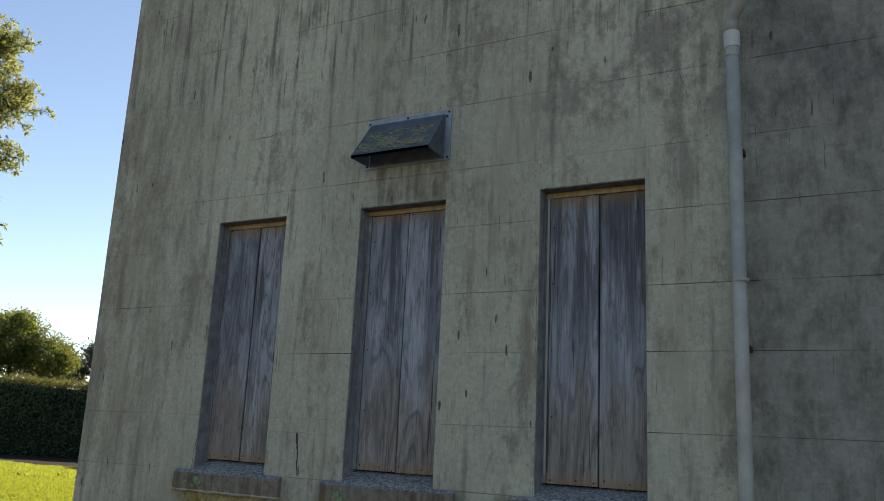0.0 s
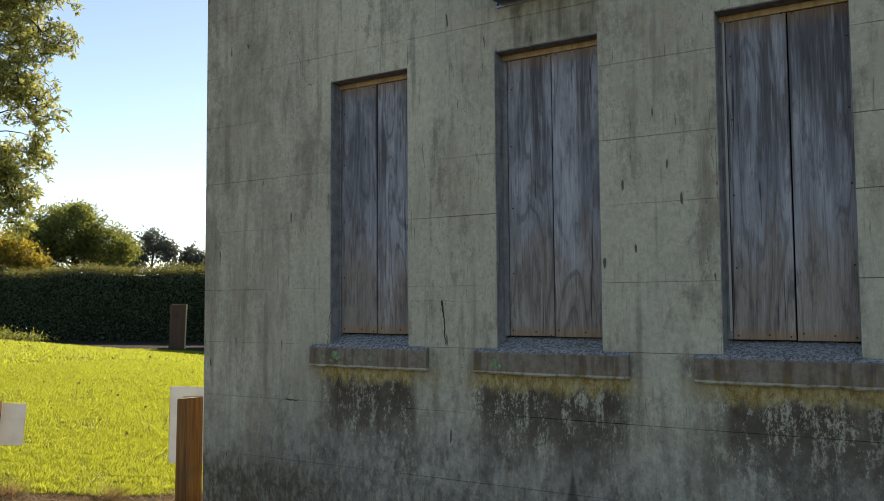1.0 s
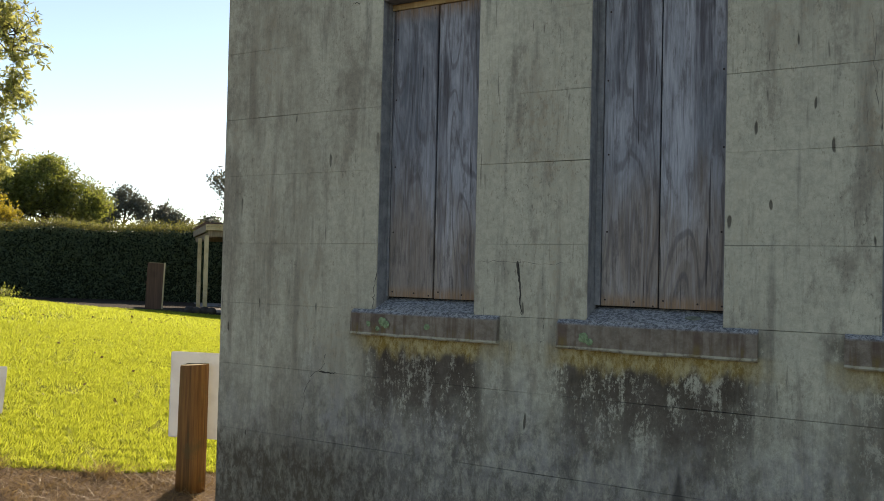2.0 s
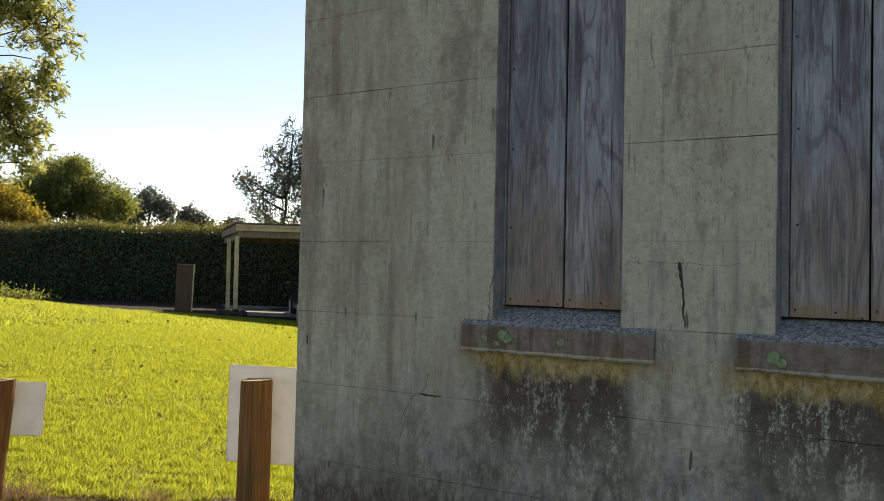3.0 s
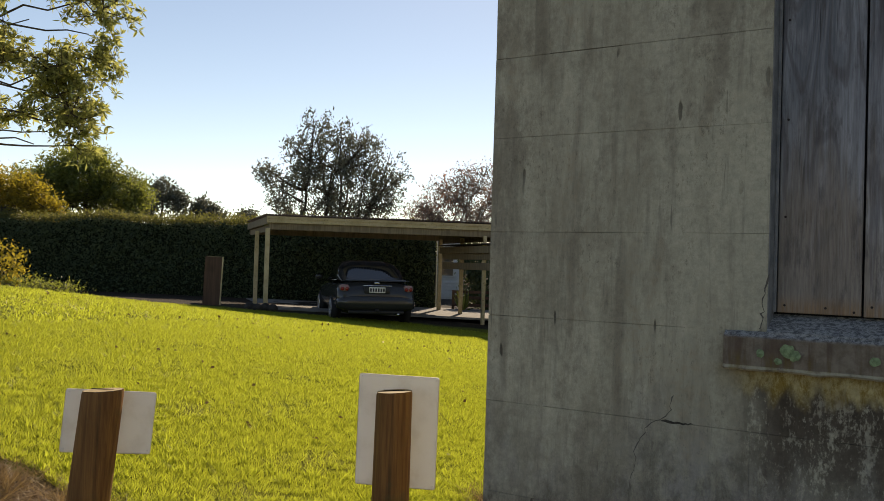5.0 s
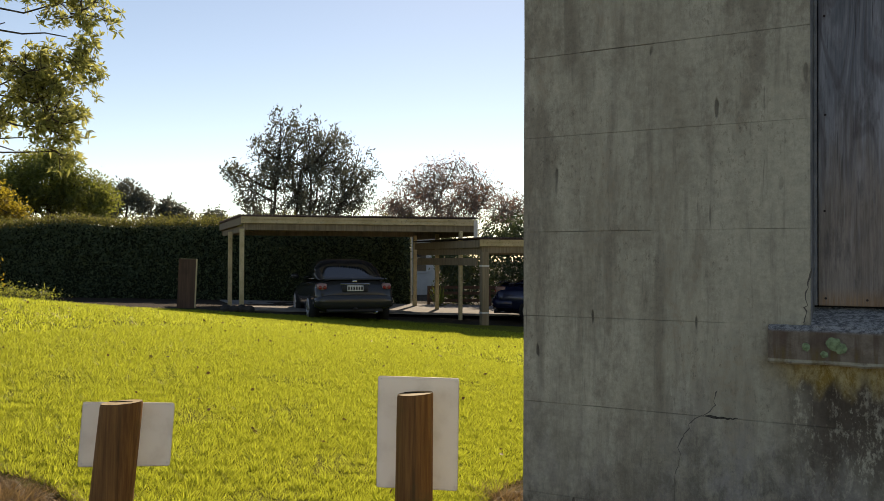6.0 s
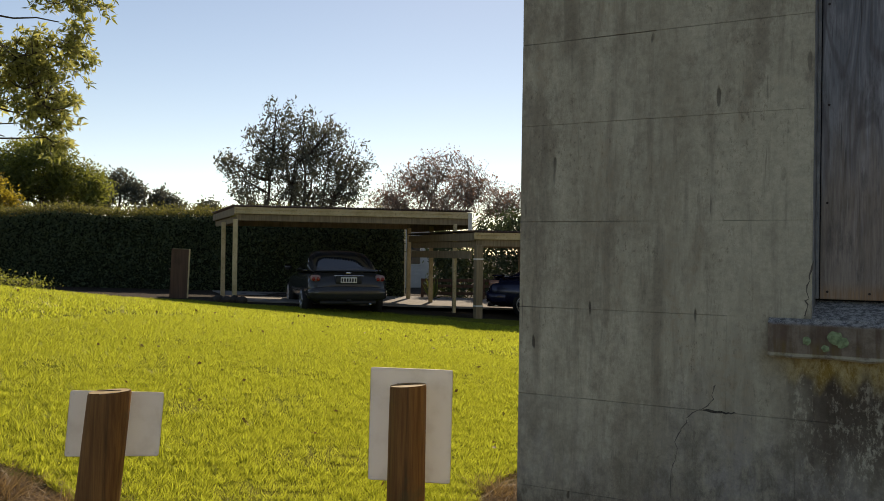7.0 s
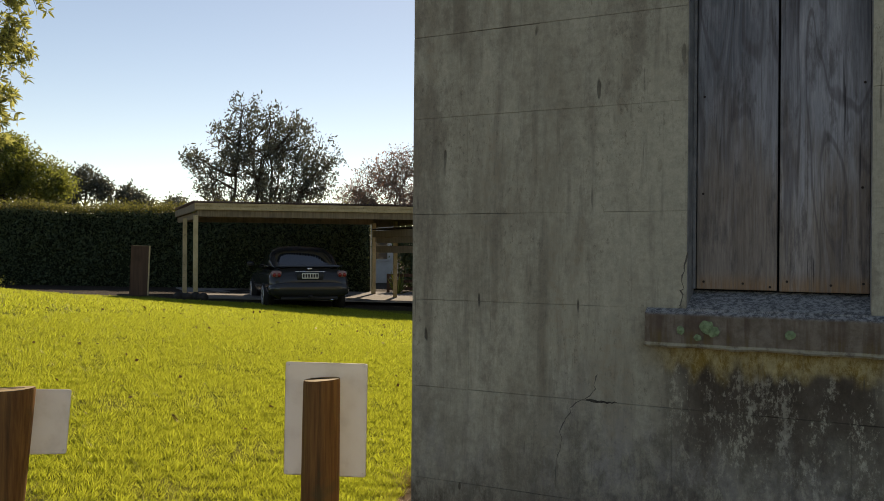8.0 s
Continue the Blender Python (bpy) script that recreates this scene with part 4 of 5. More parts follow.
# ---- upright brown panel ----
pan = thing("door_panel", (-18.30, 15.33, gz(-18.3, 15.33)), "old brown door panel standing upright at the lawn's edge", "panel")
pd = Vector((0.29, 0.30, 0)).normalized()
pn = Vector((pd.y, -pd.x, 0))
po = Vector((-18.31, 15.32, 0))
zb = 0.50
lean = Matrix.Translation((po.x, po.y, zb)) @ Matrix.Rotation(radians(2.0), 4, Vector((-pn.x, -pn.y, 0))) @ Matrix.Translation((-po.x - 0.04 * pd.x, -po.y - 0.04 * pd.y, -zb))
for nm, bm, mat, lab in (("sheet", slab(po + pd * 0.03, pd, 0.37, pn, 0.03, zb, 1.75, 0.003), PANEL, "rust-brown panel sheet"),
                         ("stile", slab(po, pd, 0.035, pn, 0.045, zb - 0.05, 1.77, 0.003), PANEL, ""),
                         ("stile", slab(po + pd * 0.395, pd, 0.035, pn, 0.045, zb - 0.05, 1.77, 0.003), CREAM, "pale edge stile"),
                         ("rail", slab(po + pd * 0.035, pd, 0.36, pn, 0.04, 1.752, 1.77, 0.003), BARE, ""),
                         ("handle", slab(po - pd * 0.035, pd, 0.034, pn, 0.03, 1.24, 1.29, 0.003), RUST, "")):
    bm.transform(lean)
    part(nm, bm, mat, pan, lab)


# ---- cars ----
def loft(sections, sides, bm=None, cap=True):
    """Joins cross sections (lists of points of one length)."""
    bm = bm or bmesh.new()
    rings = [[bm.verts.new(p) for p in s] for s in sections]
    for a, b in zip(rings, rings[1:]):
        for i in range(sides):
            bm.faces.new((a[i], a[(i + 1) % sides], b[(i + 1) % sides], b[i]))
    if cap:
        bm.faces.new(rings[0][::-1]), bm.faces.new(rings[-1])
    bmesh.ops.recalc_face_normals(bm, faces=bm.faces)
    return bm


def car(at, heading, paint, label, z):
    """A sedan: length along local y (front at +y), rear bumper at y = 0."""
    root = thing("car", (*at, z), label, "car", "parked cars", turn=heading)
    M = root.matrix_world.copy()

    def add(name, bm, mat, parent=None, lab="", smooth=True):
        bm.transform(M)
        return part(name, bm, mat, parent or root, lab, smooth)

    def sect(y, half, lo, hi, belly=0.03, n=20, power=3.2):
        pts = []
        for i in range(n):
            a = 2 * math.pi * i / n
            ca, sa = math.cos(a), math.sin(a)
            px = half * math.copysign(abs(ca) ** (2 / power), ca)
            pz = (lo + hi) / 2 + (hi - lo) / 2 * math.copysign(abs(sa) ** (2 / power), sa)
            pts.append((px * (1 - belly * max(0, -sa)), y, pz))
        return pts

    body = [(0.00, 0.70, 0.40, 0.72), (0.04, 0.80, 0.32, 0.80), (0.12, 0.865, 0.27, 0.97), (0.25, 0.885, 0.24, 1.005), (0.55, 0.90, 0.22, 1.015), (1.0, 0.905, 0.20, 0.99), (1.9, 0.905, 0.19, 0.96),
            (2.9, 0.905, 0.19, 0.945), (3.5, 0.90, 0.20, 0.93), (4.0, 0.885, 0.22, 0.87), (4.4, 0.84, 0.24, 0.78), (4.62, 0.74, 0.28, 0.68), (4.72, 0.55, 0.36, 0.60)]
    shell = add("body", loft([sect(*b) for b in body], 20), paint, lab="dark glossy body")
    cab = [(0.50, 0.66, 0.95, 1.005), (0.80, 0.70, 0.94, 1.17), (1.10, 0.73, 0.93, 1.34), (1.32, 0.735, 0.92, 1.415), (1.60, 0.72, 0.92, 1.45), (2.0, 0.695, 0.92, 1.46), (2.4, 0.69, 0.92, 1.45), (2.72, 0.68, 0.92, 1.395), (3.1, 0.69, 0.92, 1.21), (3.5, 0.70, 0.9, 0.97)]

    def cabsect(y, half, lo, hi, n=40):
        pts = []
        for i in range(n):
            a = 2 * math.pi * i / n
            ca, sa = math.cos(a), math.sin(a)
            t = (math.copysign(abs(sa) ** 0.62, sa) + 1) / 2
            pts.append((half * math.copysign(abs(ca) ** 0.52, ca) * (1.17 - 0.27 * t), y, lo + (hi - lo) * t))
        return pts

    dense = []
    for c0, c1 in zip(cab, cab[1:]):
        dense += [tuple(p + (q - p) * t for p, q in zip(c0, c1)) for t in (0, 0.25, 0.5, 0.75)]
    rings = [cabsect(*c) for c in dense + [cab[-1]]]
    faces = {"cabin_shell": [], "rear_window": [], "side_window": [], "windscreen": []}
    for k in range(len(rings) - 1):
        y, _, lo, hi = (dense + [cab[-1]])[k]
        for i in range(40):
            sa, ca = math.sin(2 * math.pi * (i + 0.5) / 40), math.cos(2 * math.pi * (i + 0.5) / 40)
            px, pz = rings[k][i][0], rings[k][i][2]
            kind_ = "cabin_shell"
            if sa > 0.3 and 0.60 <= y < 1.20 and abs(ca) < 0.86 and abs(px) < 0.64:
                kind_ = "rear_window"
            elif sa > 0.3 and 2.70 <= y < 3.42 and abs(ca) < 0.9:
                kind_ = "windscreen"
            elif 1.05 <= y < 3.0 and abs(ca) > 0.70 and 0.99 < pz < hi - 0.075 and not 1.88 <= y < 1.98:
                kind_ = "side_window"
            faces[kind_].append((k, i))
    for nm, mat in (("cabin_shell", paint), ("rear_window", CARGLASS), ("side_window", CARGLASS), ("windscreen", CARGLASS)):
        for s in ((-1, 1) if nm == "side_window" else (0,)):
            bm, made = bmesh.new(), {}
            for k, i in faces[nm]:
                if s and rings[k][i][0] * s < 0:
                    continue
                vs = []
                for kk, ii in ((k, i), (k, (i + 1) % 40), (k + 1, (i + 1) % 40), (k + 1, i)):
                    if (kk, ii) not in made:
                        made[kk, ii] = bm.verts.new(rings[kk][ii])
                    vs.append(made[kk, ii])
                bm.faces.new(vs)
            bmesh.ops.recalc_face_normals(bm, faces=bm.faces)
            add(nm, bm, mat, lab="dark tinted glass" if mat is CARGLASS else "")
    for s in (-1, 1):
        add("waist_trim", tube([(s * 0.835, 0.62, 1.0), (s * 0.845, 1.5, 0.985), (s * 0.84, 3.3, 0.955)], 0.008, 6), CHROME)
        # lamps
        bm = loft([sect(y, h, lo, hi, 0, 12) for y, h, lo, hi in ((-0.004, 0.085, 0.775, 0.90), (0.05, 0.115, 0.765, 0.915), (0.24, 0.11, 0.77, 0.91))], 12)
        bm.transform(Matrix.Translation((s * 0.715, 0.045, 0)))
        lamp = add("tail_lamp", bm, LAMP_CLEAR, lab="pale tail lamp with two red round lenses")
        for dx in (-0.05, 0.05):
            bm = bmesh.new()
            bmesh.ops.create_uvsphere(bm, u_segments=10, v_segments=6, radius=0.042, matrix=Matrix.Translation((s * 0.715 + dx, 0.043, 0.82)) @ Matrix.Diagonal((1, 0.5, 1, 1)))
            add("reflector", bm, LAMP_RED, lamp)
        bm = bmesh.new()
        bmesh.ops.create_uvsphere(bm, u_segments=12, v_segments=8, radius=0.1, matrix=Matrix.Translation((s * 0.99, 3.05, 1.02)) @ Matrix.Diagonal((1.0, 0.55, 0.65, 1)))
        add("mirror", bm, paint)
        for yy in (0.95, 3.70):
            bm = bmesh.new()
            bmesh.ops.create_cone(bm, cap_ends=True, segments=28, radius1=0.325, radius2=0.325, depth=0.215)
            bmesh.ops.bevel(bm, geom=[e for e in bm.edges if len(e.link_faces) == 2 and abs(e.verts[0].co.z - e.verts[1].co.z) < 1e-5], offset=0.035, segments=2, affect="EDGES")
            bm.transform(Matrix.Translation((s * 0.81, yy, 0.325)) @ Matrix.Rotation(radians(90), 4, "Y"))
            wheel = add("wheel", bm, TYRE)
            bm = bmesh.new()
            bmesh.ops.create_cone(bm, cap_ends=True, segments=24, radius1=0.05, radius2=0.05, depth=0.03, matrix=Matrix.Translation((s * 0.925, yy, 0.325)) @ Matrix.Rotation(radians(90), 4, "Y"))
            for q in range(7):
                a = 2 * math.pi * q / 7
                tube([(s * 0.925, yy + 0.04 * math.cos(a), 0.325 + 0.04 * math.sin(a)), (s * 0.918, yy + 0.215 * math.cos(a), 0.325 + 0.215 * math.sin(a))], 0.02, 6, bm)
            tube([(s * 0.918, yy + 0.22 * math.cos(2 * math.pi * q / 20), 0.325 + 0.22 * math.sin(2 * math.pi * q / 20)) for q in range(21)], 0.014, 6, bm)
            add("rim", bm, ALLOY, wheel)
    add("rear_bumper", loft([sect(y, h, lo, hi, 0, 16, 4) for y, h, lo, hi in ((-0.05, 0.76, 0.43, 0.62), (0.0, 0.84, 0.36, 0.665), (0.12, 0.895, 0.33, 0.67), (0.45, 0.905, 0.33, 0.66))], 16), paint)
    add("bumper_valance", box(-0.62, 0.62, -0.01, 0.10, 0.27, 0.35, 0.02), TRIM)
    add("boot_recess", box(-0.29, 0.29, -0.002, 0.06, 0.70, 0.87, 0.015), TRIM)
    plate = add("number_plate", box(-0.18, 0.18, -0.016, -0.004, 0.74, 0.865, 0.006), PLATE, lab="white number plate with dark bars", smooth=False)
    for i in range(6):
        xx = -0.145 + 0.058 * i
        add("plate_bar", box(xx - 0.018, xx + 0.018, -0.019, -0.0165, 0.765, 0.84), INK, plate, smooth=False)
    add("boot_chrome", box(-0.33, 0.33, -0.004, 0.03, 0.885, 0.905, 0.006), CHROME)
    bm = bmesh.new()
    bmesh.ops.create_uvsphere(bm, u_segments=12, v_segments=6, radius=0.05, matrix=Matrix.Translation((0, 0.075, 0.955)) @ Matrix.Diagonal((1.3, 0.4, 0.6, 1)))
    add("badge", bm, CHROME)
    add("spoiler", loft([sect(y, h, lo, hi, 0, 12, 4) for y, h, lo, hi in ((0.06, 0.66, 0.99, 1.0), (0.12, 0.70, 0.995, 1.04), (0.34, 0.70, 1.0, 1.03))], 12), paint)
    add("exhaust", tube([(0.48, -0.03, 0.27), (0.48, 0.4, 0.27)], 0.03, 10), CHROME)
    add("tow_bar", box(-0.04, 0.04, -0.12, 0.1, 0.33, 0.38, 0.01), TRIM)
    return root


car((-13.71, 16.06), 45.0, CARGREY, "dark grey sedan parked under the carport, rear outwards", 0.32)
car((-12.15, 20.1), -72.0, CARBLUE, "dark navy car parked under the lower carport", 0.20)

# ---- white house beyond the garden ----
hx, hy = Vector((0.86, 0.51, 0)), Vector((-0.51, 0.86, 0))
ho = Vector((-23.45, 26.6, 0))
house = thing("house", (ho.x, ho.y, 0.1), "white weatherboard cottage behind the garden", "house")
HW = 5.15
part("wall", slab(ho + hy * 0.05, hx, HW, hy, 5, 0.0, 2.75, 0), WHITE, house)
for i in range(19):
    z = 0.05 + 0.14 * i
    bm = slab(ho, hx, HW, hy, 0.045, z, z + 0.15, 0)
    for v in bm.verts:
        if v.co.z > z + 0.1:
            q = v.co - ho
            if q.dot(hy) < 0.02:
                v.co += hy * 0.03
    part("weatherboard", bm, WHITE, house)
part("roof", slab(ho - hx * 0.3 - hy * 0.4, hx, HW + 0.6, hy, 6, 2.76, 2.9, 0.01), IRON, house)
win = part("window", slab(ho + hx * (HW - 0.95) - hy * 0.03, hx, 0.6, hy, 0.06, 1.25, 2.05, 0.005), WHITE, house)
part("pane", slab(ho + hx * (HW - 0.88) - hy * 0.036, hx, 0.46, hy, 0.03, 1.32, 1.98, 0), PANE, win)
# low timber fence with a lattice panel
fo = Vector((-16.1, 23.4, 0))
fence = thing("fence", (fo.x, fo.y, gz(fo.x, fo.y)), "low dark timber fence by the drive", "fence")
for i in range(6):
    q = fo + hx * 0.95 * i
    part("post", slab(q, hx, 0.09, hy, 0.09, gz(q.x, q.y) - 0.05, 0.95, 0.004), PANEL, fence)
for z in (0.45, 0.68, 0.86):
    part("fence_rail", slab(fo - hy * 0.035, hx, 4.9, hy, 0.03, z, z + 0.09, 0.003), PANEL, fence)


# ---- planting ----
def scatter(blobs, n, rng, shell=0.55):
    """Points in the outer part of a set of ellipsoids (x, y, z, rx, ry, rz)."""
    b = np.asarray(blobs, float)
    w = (b[:, 3] * b[:, 4] * b[:, 5]) ** 0.67
    k = rng.choice(len(b), n, p=w / w.sum())
    d = rng.normal(size=(n, 3))
    d /= np.linalg.norm(d, axis=1)[:, None]
    r = shell + (1 - shell) * rng.random(n) ** 0.6
    r = r * (1 + 0.22 * np.sin(d[:, 0] * 7 + k) * np.cos(d[:, 2] * 6 + 2 * k))
    return b[k, :3] + d * r[:, None] * b[k, 3:]


def tufts(points, per, spread, rng):
    p = np.repeat(points, per, 0)
    return p + rng.normal(size=p.shape) * spread


def limb(bm, a, b, r0, r1, rr, sag=0.12, sides=6, n=6, wild=0.035):
    a, b = Vector(a), Vector(b)
    pts, ln = [], (b - a).length
    for i in range(n + 1):
        t = i / n
        wob = Vector((rr.uniform(-1, 1), rr.uniform(-1, 1), rr.uniform(-1, 1))) * ln * wild * (0 if i in (0, n) else 1)
        pts.append(a.lerp(b, t) + Vector((0, 0, sag * ln * math.sin(math.pi * t))) + wob)
    tube(pts, [r0 + (r1 - r0) * i / n for i in range(n + 1)], sides, bm)
    return pts


def tree(at, trunk_top, blobs, n_tufts, per, leaf, spread, mat, label, seed, trunk_r=0.16, bark=None, limbs=26, slim=0.4, shell=0.5, trunks=1, way=None, twigs=0, limb_r=0.34, wild=0.035):
    rng, rr = np.random.default_rng(seed), random.Random(seed)
    x, y = at
    z = gz(x, y)
    root = thing("tree", (x, y, z), label, "tree")
    pts = scatter(blobs, n_tufts, rng, shell)
    bm = bmesh.new()
    tops = []
    for k in range(trunks):
        top = Vector(trunk_top) + Vector((rr.uniform(-1, 1), rr.uniform(-1, 1), 0)) * (0.0 if trunks == 1 else 0.9)
        base = Vector((x, y, z - 0.1)) + Vector((rr.uniform(-1, 1), rr.uniform(-1, 1), 0)) * (0 if trunks == 1 else 0.35)
        tops.append(limb(bm, base, top, trunk_r, trunk_r * 0.5, rr, 0.0, 9, 8))
    part("trunk", bm, bark or BARK, root, smooth=True)
    bm = bmesh.new()
    for i in range(limbs):
        end = Vector(pts[rr.randrange(len(pts))])
        start = rr.choice(rr.choice(tops)[3:])
        way_pts = limb(bm, start, end, trunk_r * limb_r, 0.008, rr, rr.uniform(-0.05, 0.16), 6, 9, wild)
        for q in range(3):
            s = rr.choice(way_pts[2:])
            e = Vector(pts[min(range(0, len(pts), max(1, len(pts) // 60)), key=lambda m_: (Vector(pts[m_]) - s).length + rr.random() * 0.8)])
            limb(bm, s, e, min(0.02 * trunk_r / 0.16 + 0.004, trunk_r * limb_r * 0.5), 0.004, rr, rr.uniform(-0.1, 0.15), 5, 6, wild * 1.5)
    for i in range(twigs):
        s = Vector(pts[rr.randrange(len(pts))])
        limb(bm, s, s + Vector((rr.uniform(-1, 1), rr.uniform(-1, 1), rr.uniform(-0.2, 1.2))).normalized() * leaf * rr.uniform(2, 4.5), 0.011, 0.005, rr, 0.03, 3, 3)
    part("branchwork", bm, bark or BARK, root, smooth=True)
    leaves("crown", tufts(pts, per, spread, rng), leaf, mat, root, slim, way=way, rng=rng)
    return root


def rosettes(name, centres, per, size, material, parent, slim, out, rng):
    """Leaves in whorls: each centre carries a star of leaves that fan out from a twig's tip."""
    c = np.asarray(centres, float)
    axis = rng.normal(size=c.shape) * 0.6 + np.asarray(out)
    axis /= np.linalg.norm(axis, axis=1)[:, None]
    d = np.repeat(axis, per, 0) * rng.uniform(0.0, 0.9, (len(c) * per, 1)) + rng.normal(size=(len(c) * per, 3)) * 0.62
    d /= np.linalg.norm(d, axis=1)[:, None]
    base = np.repeat(c, per, 0) + d * 0.008
    s = np.cross(d, rng.normal(size=d.shape))
    s /= np.linalg.norm(s, axis=1)[:, None] + 1e-9
    up = np.cross(d, s)
    ln = size * rng.uniform(0.6, 1.25, len(d))[:, None]
    droop = np.array([0, 0, -0.10]) * ln
    v = np.stack([base, base + d * ln * 0.5 + s * ln * slim * 0.5 + up * ln * 0.07, base + d * ln + droop, base + d * ln * 0.5 - s * ln * slim * 0.5 + up * ln * 0.07], 1).reshape(-1, 3)
    i = np.arange(len(d)) * 4
    f = np.stack([np.stack([i, i + 1, i + 2], 1), np.stack([i, i + 2, i + 3], 1)], 1).reshape(-1, 3)
    me = bpy.data.meshes.new(name)
    me.vertices.add(len(v)), me.loops.add(f.size), me.polygons.add(len(f))
    me.vertices.foreach_set("co", v.ravel())
    me.loops.foreach_set("vertex_index", f.ravel().astype(np.int32))
    me.polygons.foreach_set("loop_start", np.arange(len(f), dtype=np.int32) * 3)
    me.update(calc_edges=True)
    me.materials.append(material)
    ob = new(name, me)
    ob.parent = parent
    ob.matrix_parent_inverse = parent.matrix_world.inverted()
    return ob


def whorled_tree(at, fork, boughs, blobs, clumps, label, seed):
    """A broad tree: boughs leave the fork, fine arching twigs leave the boughs, and each twig ends in whorls of leaves."""
    rng, rr = np.random.default_rng(seed), random.Random(seed)
    x, y = at
    z = gz(x, y)
    root = thing("tree", (x, y, z), label, "tree")
    bm = bmesh.new()
    limb(bm, (x, y, z - 0.1), fork, 0.24, 0.17, rr, 0.0, 12, 8)
    part("trunk", bm, BARK, root, smooth=True)
    nodes_ = []
    for end, r in boughs:
        bm = bmesh.new()
        way_pts = limb(bm, fork, end, r, 0.005, rr, rr.uniform(-0.06, 0.10), 7, 18, 0.016)
        nodes_ += way_pts[5:]
        part("bough", bm, BARK, root, smooth=True)
    pts = scatter(blobs, clumps, rng, 0.15)
    bm = bmesh.new()
    tips = []
    for p in pts:
        p = Vector(p)
        near = sorted(nodes_, key=lambda q: (q - p).length)[:3]
        s = rr.choice(near)
        mid = limb(bm, s, p, 0.009, 0.003, rr, rr.uniform(-0.16, 0.06), 4, 5, 0.05)
        tips.append(p)
        nodes_.append(mid[3])
        for _ in range(4):
            d = (p - s).normalized() * 0.8 + Vector((rr.gauss(0, 0.6), rr.gauss(0, 0.6), rr.gauss(0.15, 0.5)))
            e = p + d.normalized() * rr.uniform(0.07, 0.17)
            limb(bm, p, e, 0.0035, 0.002, rr, 0.05, 3, 2, 0.03)
            tips.append(e)
    part("twigwork", bm, BARK, root)
    rosettes("crown", [tuple(t) for t in tips], 10, 0.072, LEAF_NEAR, root, 0.30, (0.3, 0.1, 0.45), rng)
    return root


# near tree with long olive leaves, hanging over the lawn
near_blobs = [(-9.95, 6.15, 4.15, .30, .30, .30), (-10.3, 5.9, 4.45, .5, .5, .28), (-10.8, 5.3, 4.25, .55, .55, .35), (-10.9, 5.1, 3.65, .5, .5, .30), (-10.5, 5.45, 3.55, .36, .36, .22),
              (-10.2, 5.9, 3.42, .30, .30, .22), (-9.95, 6.2, 3.56, .14, .14, .2), (-10.15, 5.95, 3.12, .26, .26, .18), (-10.1, 6.0, 2.92, .2, .2, .16), (-10.5, 5.6, 2.98, .28, .28, .10), (-10.08, 6.0, 2.74, .13, .13, .10),
              (-10.2, 6.2, 5.0, .5, .5, .3), (-9.98, 6.3, 5.75, .45, .45, .36), (-10.5, 5.9, 5.5, .6, .6, .4), (-10.15, 6.15, 6.5, .45, .45, .33), (-11.0, 5.4, 6.3, .8, .8, .6), (-11.6, 4.7, 5.2, .8, .8, .7),
              (-11.4, 4.6, 4.0, .6, .6, .5), (-12.3, 4.0, 5.8, .9, .9, .8), (-12.6, 3.6, 4.4, .8, .8, .6), (-12.0, 4.5, 7.0, .9, .9, .6), (-13.3, 3.4, 6.6, 1.0, 1.0, .8), (-13.6, 2.9, 5.0, .9, .9, .7)]
near_boughs = [((x, y, z), 0.034) for x, y, z, *_ in near_blobs] + [((-10.25, 5.7, 2.72), 0.036), ((-10.45, 5.4, 2.85), 0.03), ((-10.0, 6.05, 3.8), 0.034), ((-10.4, 5.7, 3.9), 0.03), ((-10.2, 5.8, 2.85), 0.026), ((-10.3, 5.6, 3.0), 0.026), ((-10.1, 5.9, 2.95), 0.02)]
whorled_tree((-13.2, 3.2), (-12.95, 3.45, 3.1), near_boughs, near_blobs, 2900, "broad evergreen tree with backlit olive-green leaves over the lawn", 11)


